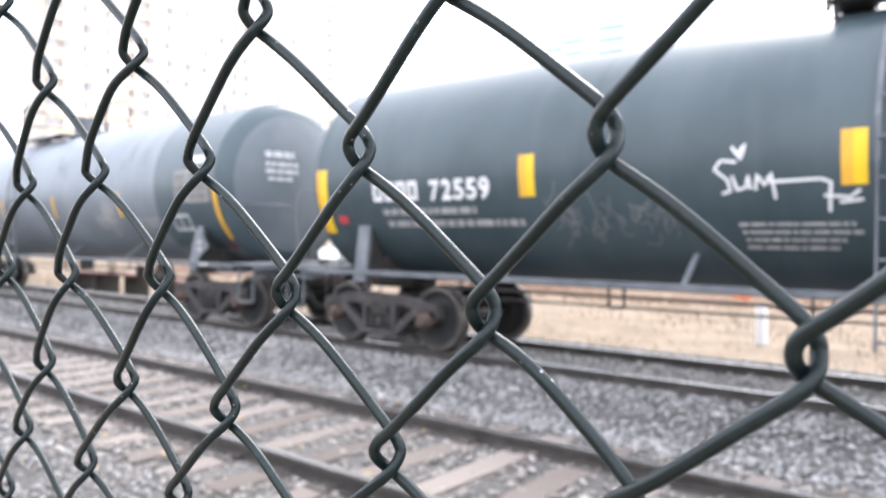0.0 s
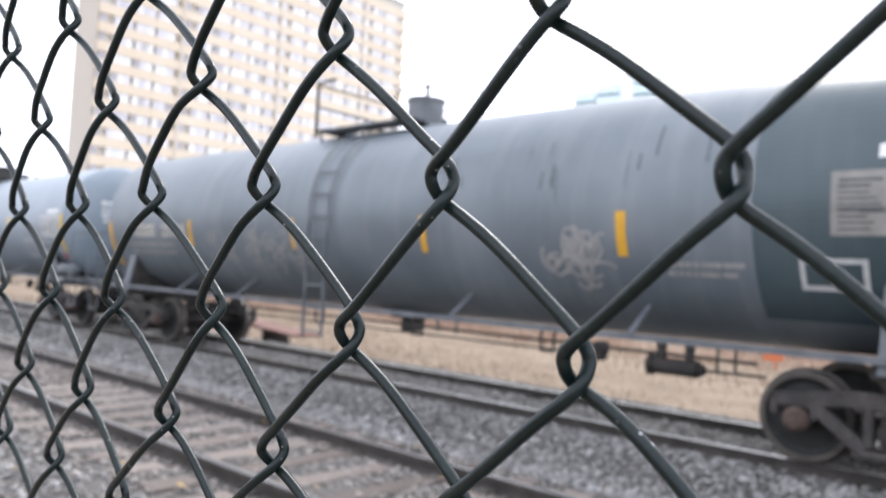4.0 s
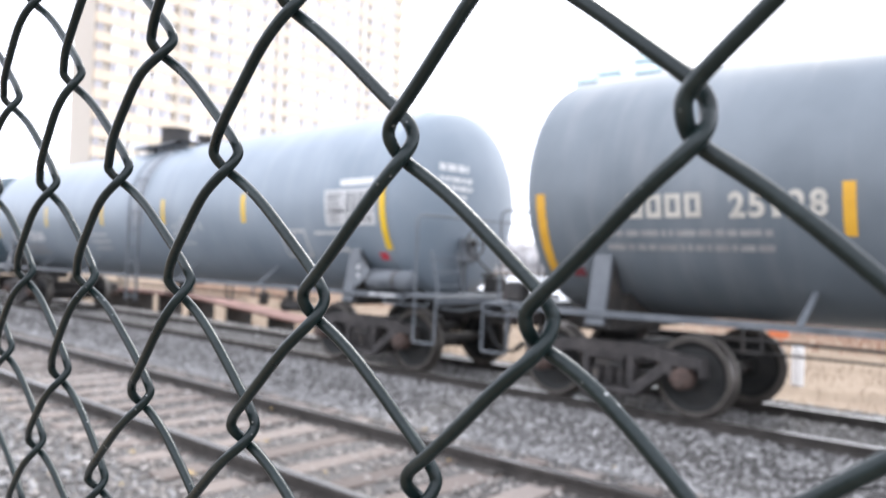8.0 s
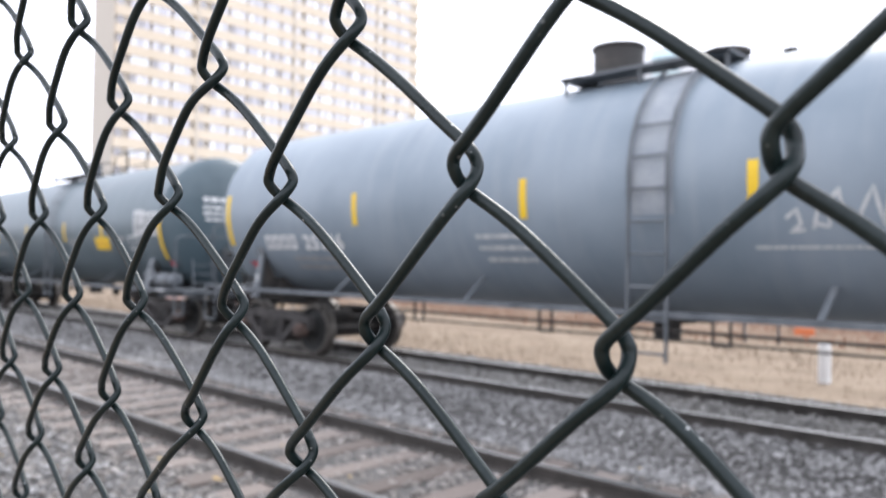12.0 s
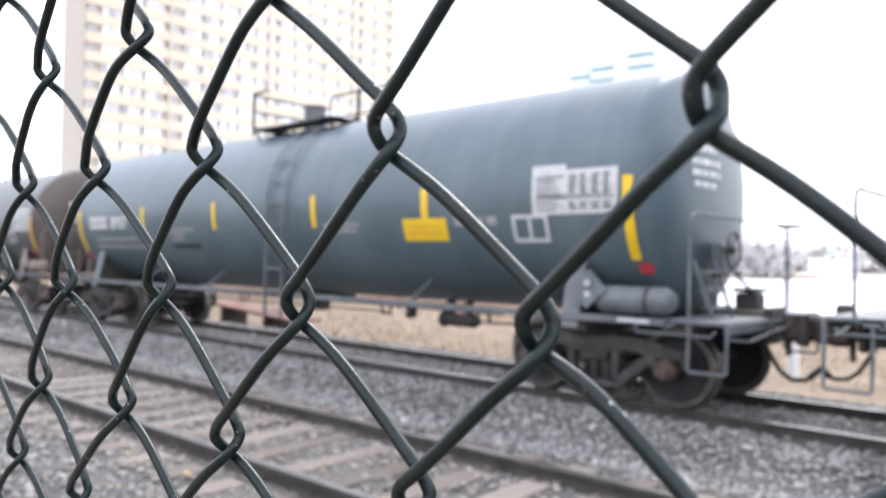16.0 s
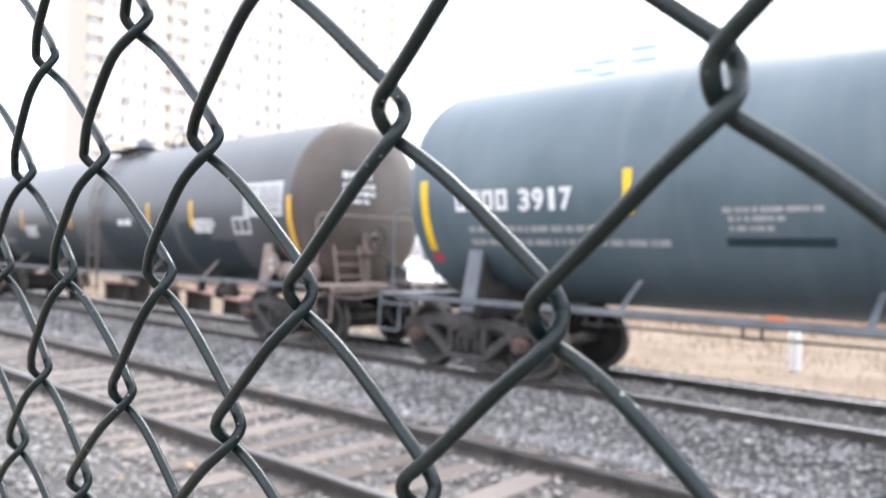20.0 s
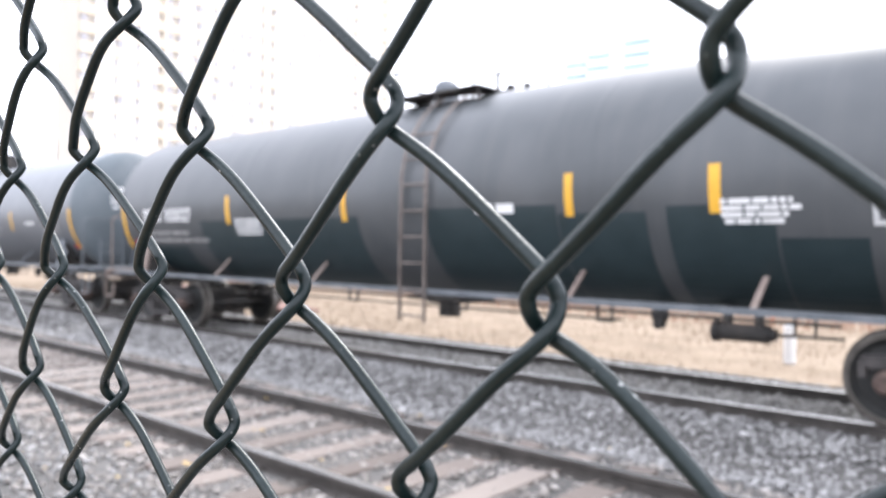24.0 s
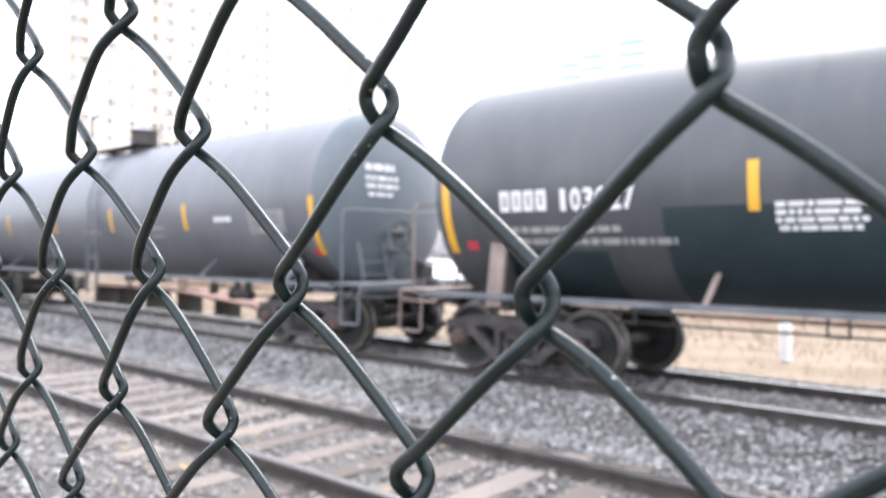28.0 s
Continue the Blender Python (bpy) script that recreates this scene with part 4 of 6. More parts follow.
            tube(bm, [(xr + 0.10, 0.72, zs + 0.03), (xr + 0.10, 0.72, zs + 0.72)], 0.012, 8)
        else:
            zt = zs + (1.07 if e > 0 else 1.12)
            tube(bm, [(xr, -1.36, zs), (xr, -1.36, zt - 0.10), (xr, -1.33, zt - 0.03), (xr, -1.26, zt), (xr, 1.26, zt), (xr, 1.33, zt - 0.03), (xr, 1.36, zt - 0.10), (xr, 1.36, zs)], 0.016, 8)
        part("end_handrail", bm, steel, car)
        if e < 0:
            # bent brace from the head down to the deck
            bm = bmesh.new()
            hx, hy, hz = tank.head(-0.75, zs + 0.42, -1, 0.0)
            tube(bm, [(hx + 0.02, hy, hz), (hx - 0.06, hy, hz - 0.02), (-half - 0.40, -0.70, zs + 0.22), (-half - 0.44, -0.68, zs + 0.03)], 0.018, 6)
            part("head_brace", bm, steel, car)
            if spec.get("a_box"):
                bm = bmesh.new()
                box(bm, (-half - 0.58, -0.98, zs + 0.16), (0.24, 0.22, 0.24), bevel=0.03)
                part("valve_box", bm, M_FRAME, car)
    for e, marks in ((1, spec.get("sill_marks", ())), (-1, spec.get("tail_marks", ()))):
        for a, b in marks:
            bm = bmesh.new()
            box(bm, (e * (half - (a + b) / 2), -1.383, zs), (b - a, 0.008, 0.036))
            part("sill_stencil", bm, M_DECAL, car, "pale stencil bar on the sill")
    # brake rigging below
    xb_ = half - 2.83
    bm = bmesh.new()
    rod(bm, (xb_ - 0.30, -0.6, 0.70), (xb_ + 0.20, -0.6, 0.70), 0.09, 16)
    rod(bm, (xb_ - 0.36, -0.6, 0.70), (xb_ - 0.30, -0.6, 0.70), 0.11, 16)
    rod(bm, (xb_ + 0.20, -0.6, 0.70), (xb_ + 0.26, -0.6, 0.70), 0.06, 12)
    for dx in (-0.22, 0.10):
        box(bm, (xb_ + dx, -0.6, 0.86), (0.06, 0.12, 0.24))
    rod(bm, (xb_ + 0.26, -0.6, 0.70), (xb_ + 0.85, -0.5, 0.70), 0.016, 6)
    part("brake_cylinder", bm, M_FRAME, car)
    bm = bmesh.new()
    box(bm, (xb_ - 0.95, -0.62, 0.82), (0.16, 0.14, 0.15), bevel=0.03)
    rod(bm, (xb_ - 0.95, -0.70, 0.72), (xb_ - 0.95, -0.56, 0.72), 0.05, 10)
    part("control_valve", bm, M_FRAME, car)
    bm = bmesh.new()
    tube(bm, [(-half + 1.9, -0.95, 0.86), (half - 1.9, -0.95, 0.86)], 0.018, 6)
    tube(bm, [(-half + 1.9, -0.70, 0.72), (half - 4.2, -0.70, 0.74)], 0.014, 6)
    part("train_pipe", bm, M_FRAME, car)
    for i in range(6):
        x = -half + 2.2 + (2 * half - 4.4) * i / 5
        bm = bmesh.new()
        for d in (-0.09, 0.09):
            bar(bm, (x + d, -0.95, zs), (x + d, -0.95, 0.74), 0.03, 0.02)
        bar(bm, (x - 0.10, -0.95, 0.74), (x + 0.10, -0.95, 0.74), 0.04, 0.02)
        part("pipe_hanger", bm, M_FRAME, car)
    bm = bmesh.new()
    zb = zc - r
    rod(bm, (0.0, 0, zb + 0.05), (0.0, 0, zb - 0.10), 0.34, 20)
    rod(bm, (0.0, 0, zb - 0.10), (0.0, 0, zb - 0.30), 0.16, 16)
    box(bm, (0, 0, zb - 0.04), (1.3, 0.5, 0.06), bevel=0.02)
    part("bottom_outlet", bm, M_FRAME, car)
    # top platform, dome, valves
    zt = zc + r
    po, pl = spec.get("plat", 0.0), spec.get("plat_len", 2.1)
    bm = bmesh.new()
    for dy in (-0.62, 0.62):
        box(bm, (po, dy, zt - 0.02), (pl, 0.36, 0.03))
    for dx in (0.15 - pl / 2, pl / 2 - 0.15):
        box(bm, (po + dx, 0, zt - 0.02), (0.3, 1.6, 0.035))
    for dx in (0.05 - pl / 2, 0, pl / 2 - 0.05):
        for dy in (-0.75, 0.75):
            bar(bm, (po + dx, dy, zt - 0.02), (po + dx, dy * 0.9, zt - 0.36), 0.05, 0.012)
    part("top_platform", bm, spec.get("plat_mat", M_FRAME), car)
    d = spec.get("dome", 0.0)
    bm = bmesh.new()
    hh = spec.get("dome_h", 0.48)
    dr = spec.get("dome_r", 0.29)
    if spec.get("round_dome"):
        lathe(bm, [(-0.06, dr * 1.1), (0.0, dr * 1.1), (0.02, dr), (hh * 0.55, dr), (hh * 0.78, dr * 0.88), (hh * 0.93, dr * 0.6), (hh, 0.02)], 28, "z")
        bmesh.ops.translate(bm, verts=bm.verts[:], vec=(d, 0, zt))
    else:
        rod(bm, (d, 0, zt - 0.06), (d, 0, zt + hh), dr, 28)
        rod(bm, (d, 0, zt + hh), (d, 0, zt + hh + 0.03), dr + 0.025, 28)
    part("manway_housing", bm, spec.get("dome_mat", M_FRAME), car)
    for q, (dx, dy, rr, h2) in enumerate(spec.get("valves", ((0.62, 0.1, 0.05, 0.10), (0.82, 0.2, 0.04, 0.12), (-0.6, 0.2, 0.05, 0.08)))):
        bm = bmesh.new()
        rod(bm, (po + dx, dy, zt - 0.03), (po + dx, dy, zt + h2), rr, 14)
        rod(bm, (po + dx, dy, zt + h2), (po + dx, dy, zt + h2 + 0.05), rr * 1.3, 10)
        part("safety_valve", bm, M_FRAME, car)
    if spec.get("rail_h", 0.75) > 0:
        rh = spec.get("rail_h", 0.75)
        x0, x1 = po - pl / 2, po + pl / 2
        # angle-iron post at the near corner, rails across the end, a taller hoop on the far side
        bm = bmesh.new()
        bar(bm, (x0, -0.8, zt - 0.12), (x0, -0.8, zt + rh), 0.038, 0.038)
        bar(bm, (x0 - 0.03, -0.8, zt + rh), (x0 + 0.42, -0.8, zt + rh + 0.02), 0.05, 0.02)
        part("railing_post", bm, M_FRAME, car)
        for f in (0.5, 0.97):
            bm = bmesh.new()
            tube(bm, [(x0, -0.8, zt + rh * f), (x0, 0.8, zt + rh * f)], 0.016, 6)
            part("end_rail", bm, M_FRAME, car)
        bm = bmesh.new()
        rt = rh + 0.22
        tube(bm, [(x0 + 0.1, 0.8, zt - 0.1), (x0 + 0.1, 0.8, zt + rt - 0.16), (x0 + 0.14, 0.8, zt + rt - 0.06), (x0 + 0.24, 0.8, zt + rt), (x1 - 0.18, 0.8, zt + rt), (x1 - 0.04, 0.8, zt + rt - 0.08), (x1, 0.8, zt + rt - 0.2), (x1, 0.8, zt - 0.1)], 0.017, 8)
        tube(bm, [(x0 + 0.1, 0.8, zt + rt * 0.5), (x1, 0.8, zt + rt * 0.5)], 0.013, 6)
        part("platform_railing", bm, M_FRAME, car)
        bm = bmesh.new()
        bar(bm, (po - 0.15, 0.8, zt - 0.1), (po - 0.15, 0.8, zt + rt + 0.02), 0.045, 0.045)
        part("railing_post", bm, M_FRAME, car)
    # ladder over the flank
    xl = spec["ladder"]
    for s in (-1, 1):
        prof = [(s * 1.46, 0.58), (s * 1.46, zc - 0.15)]
        for a in range(8, 75, 11):
            prof.append((s * (r + 0.07) * math.cos(radians(a)), zc + (r + 0.07) * math.sin(radians(a))))
        for dx in (-0.215, 0.215):
            bm = bmesh.new()
            for (y0, z0), (y1, z1) in zip(prof, prof[1:]):
                bar(bm, (xl + dx, y0, z0), (xl + dx, y1, z1), 0.045, 0.02)
            part("ladder_stile", bm, spec.get("ladder_mat", steel), car)
        i = 0
        for z in np.arange(0.66, zc + 0.9, 0.33):
            y = 1.46 if z < zc - 0.1 else math.sqrt(max(0.0, (r + 0.07) ** 2 - (z - zc) ** 2))
            bm = bmesh.new()
            rod(bm, (xl - 0.215, s * y, z), (xl + 0.215, s * y, z), 0.014, 8)
            part("ladder_rung", bm, spec.get("ladder_mat", steel), car)
    # markings
    for i, x in enumerate(spec["stripes"]):
        x -= mid
        end = i in (0, len(spec["stripes"]) - 1)
        z1 = 2.42 + spec.get("lift", 0.0) + (spec.get("tail_lift", 0.0) if x == spec["stripes"][-1] - mid else 0.0)
        z0 = z1 - (0.86 if end else 0.46)
        w = spec.get("stripe_w", 0.058 if i < 2 or end else 0.052)
        part("yellow_stripe", plaque(tank, x - w, x + w, z0, z1), spec.get("stripe", M_YELLOW), car, "yellow reflective stripe")
        if "stripe_w" in spec:
            part("stripe_edge", plaque(tank, x - w - 0.002, x - w * 0.1, z0 - 0.002, z1, 0.007), M_AMBER, car, "amber half of the stripe")
    for x, z in spec.get("reds", ((spec["stripes"][0] - 0.12, 1.46), (spec["stripes"][-1] + 0.14, 1.48))):
        part("red_reflector", plaque(tank, x - mid - 0.08, x - mid + 0.08, z - 0.05, z + 0.05), spec.get("red_mat", M_RED), car, "small red reflector")
    for name, x0, x1, z0, z1, mat, label in spec.get("boards", ()):
        part(name, plaque(tank, x0 - mid, x1 - mid, z0, z1, 0.0025 if name in ("black_band", "black_patch", "spill_stain", "drip_stain") else 0.005), mat, car, label)
    for q, (rows, mat) in enumerate(spec.get("lines", ())):
        part("stencil_text", text_lines(tank, [(a - mid, b - mid, z, h) for a, b, z, h in rows], q + 3), mat, car, "rows of small stencilled text")["kind"] = "stuff"
    for x0, x1, z0, z1 in spec.get("tables", ()):
        bm = bmesh.new()
        rng = random.Random(4)
        w, h = x1 - x0, z1 - z0
        xs = x0 - mid

        def ink(a, b, c, d):
            add_plaque(bm, tank, xs + w * a, xs + w * b, z0 + h * c, z0 + h * d, 0.009)

        # text rows beside, a boxed table of test dates, one heavy rule
        for b in range(9):
            ink(0.04, rng.uniform(0.26, 0.40), 0.06 + b * 0.10, 0.085 + b * 0.10 + rng.uniform(0, 0.02))
        for a in range(4):
            for b in (0.08, 0.18, 0.46, 0.56, 0.66, 0.76, 0.86):
                ink(0.45 + a * 0.135, 0.45 + a * 0.135 + rng.uniform(0.06, 0.10), b, b + 0.055)
        ink(0.20, 0.97, 0.34, 0.375)
        ink(0.03, 0.97, 0.41, 0.425)
        part("table_print", bm, M_DECAL_DARK, car, "dark table print")["kind"] = "stuff"
    for x0, x1, z0, z1 in spec.get("frames", ()):
        bm = bmesh.new()
        t = 0.045
        for a in ((x0, x1, z0, z0 + t), (x0, x1, z1 - t, z1), (x0, x0 + t, z0 + t, z1 - t), (x1 - t, x1, z0 + t, z1 - t), ((x0 + x1) / 2 - t / 2, (x0 + x1) / 2 + t / 2, z0 + t, z1 - t)):
            add_plaque(bm, tank, a[0] - mid, a[1] - mid, a[2], a[3], 0.007)
        part("stencil_box", bm, M_DECAL, car, "pale framed stencil box")
    for text, x0, x1, z0, z1, mark, mat in spec.get("number", ()):
        n = 4
        w = (mark[1] - mark[0]) / n
        for i in range(n):
            bm = bmesh.new()
            xa_, xe_, t = mark[0] - mid + w * i, mark[0] - mid + w * (i + 0.80), (z1 - z0) * 0.22
            for q in ((xa_, xe_, z1 - t, z1), (xa_, xe_, z0, z0 + t), (xa_, xa_ + t, z0 + t, z1 - t), (xe_ - t, xe_, z0 + t, z1 - t)):
                add_plaque(bm, tank, *q, 0.008)
            part("mark_block", bm, mat, car, "block of the owner mark")
        w = (x1 - x0) / len(text)
        for i, ch in enumerate(text):
            part("digit", digits_mesh(tank, ch, x0 - mid + w * (i + 0.06 + (0.2 if ch == "1" else 0)), z0, z1 - z0, w * (0.42 if ch == "1" else 0.84), mat), None, car, "stencilled figure of the car number")
    for strokes, rad, mat in spec.get("scrawls", ()):
        part("graffiti", scrawl(tank, [[(x - mid, z) for x, z in st] for st in strokes], rad), mat, car, "sprayed graffiti tag")["kind"] = "stuff"
    part("head_lettering", head_lines(tank, [(-0.62, -0.05, zc + 0.42, 0.10), (-0.62, 0.02, zc + 0.27, 0.07), (-0.62, 0.02, zc + 0.15, 0.07), (-0.58, -0.10, zc + 0.03, 0.06)], 1), spec.get("head_mat", M_WHITE), car, "rows of lettering on the head")["kind"] = "stuff"
    # B-end gear: air reservoir, hand brake
    if spec.get("reservoir"):
        x0 = half - 0.02
        zr = zs + 0.19
        bm = bmesh.new()
        lathe(bm, [(x0 - 0.44, 0.02), (x0 - 0.42, 0.10), (x0 - 0.35, 0.15), (x0 + 0.35, 0.15), (x0 + 0.42, 0.10), (x0 + 0.44, 0.02)], 24, "x")
        bmesh.ops.translate(bm, verts=bm.verts[:], vec=(0, -1.17, zr))
        part("air_reservoir", bm, steel, car, "grey painted air tank", True)
        bm = bmesh.new()
        lathe(bm, [(x0 + 0.16, 0.15), (x0 + 0.16, 0.156), (x0 + 0.20, 0.156), (x0 + 0.20, 0.15)], 24, "x")
        bmesh.ops.translate(bm, verts=bm.verts[:], vec=(0, -1.17, zr))
        part("reservoir_strap", bm, M_FRAME, car)
    if not spec.get("low_rail"):
        # hand brake against the head, chain down to the deck, a box beside it
        xe, ye, ze = half + 0.44, -0.12, zs + 0.64
        bm = bmesh.new()
        box(bm, (xe, ye, ze), (0.15, 0.26, 0.36), bevel=0.03)
        box(bm, (xe - 0.06, ye, ze - 0.40), (0.05, 0.10, 0.80))
        part("brake_gear_box", bm, spec.get("gear", steel), car)
        bm = bmesh.new()
        ring = [(xe + 0.15, ye + 0.19 * math.cos(a), ze + 0.10 + 0.19 * math.sin(a)) for a in [2 * math.pi * k / 24 for k in range(25)]]
        tube(bm, ring, 0.014, 6)
        for k in range(5):
            a = 2 * math.pi * k / 5
            rod(bm, (xe + 0.13, ye, ze + 0.10), (xe + 0.15, ye + 0.19 * math.cos(a), ze + 0.10 + 0.19 * math.sin(a)), 0.010, 6)
        rod(bm, (xe, ye, ze + 0.10), (xe + 0.16, ye, ze + 0.10), 0.035, 10)
        part("hand_brake_wheel", bm, M_FRAME, car)
        bm = bmesh.new()
        tube(bm, [(xe + 0.08, ye + 0.10, ze - 0.10), (half + 0.66, 0.20, zs + 0.30), (half + 0.72, 0.28, zs + 0.02)], 0.016, 6)
        part("brake_chain", bm, M_FRAME, car)
        bm = bmesh.new()
        box(bm, (half + 0.60, 0.34, zs + 0.16), (0.24, 0.30, 0.22), bevel=0.03)
        box(bm, (half + 0.60, 0.34, zs + 0.30), (0.28, 0.34, 0.04), bevel=0.01)
        part("equipment_box", bm, M_FRAME, car)
        # short steep ladder from the deck up to the hand brake
        for y in (-1.02, -0.52):
            bm = bmesh.new()
            bar(bm, (half + 0.74, y, zs + 0.03), (half + 0.50, y + 0.10, zs + 0.62), 0.022, 0.030)
            part("end_ladder_stile", bm, steel, car)
        for k in range(3):
            bm = bmesh.new()
            f = 0.20 + 0.30 * k
            box(bm, (half + 0.74 - 0.24 * f, -0.77 + 0.10 * f, zs + 0.03 + 0.59 * f), (0.09, 0.50, 0.022))
            part("end_ladder_step", bm, steel, car)
    if spec.get("placard"):
        # diamond hazard placard holder standing on the sill
        x0 = half - 0.50
        bm = bmesh.new()
        q = Euler((radians(-12), radians(45), 0)).to_matrix()
        box(bm, (x0 + 0.02, -1.34, zs + 0.30), (0.30, 0.012, 0.30), q)
        part("placard_holder", bm, steel, car, "grey diamond placard holder")
        for dx, dz in ((0.02, 0.36), (0.02, 0.24)):
            bm = bmesh.new()
            rod(bm, (x0 + dx, -1.360, zs + dz), (x0 + dx, -1.350, zs + dz), 0.035, 10)
            part("placard_clip", bm, M_DECAL, car)
    return car


drip_rng = random.Random(77)
DRIPS = []
for _ in range(16):
    d_x, d_z, d_h = drip_rng.uniform(-16.8, -12.9), drip_rng.uniform(2.75, 3.2), drip_rng.uniform(0.1, 0.4)
    DRIPS.append(("drip_stain", d_x, d_x + drip_rng.uniform(0.012, 0.035), d_z - d_h, d_z, M_DRIP, "dark drip down the upper flank"))

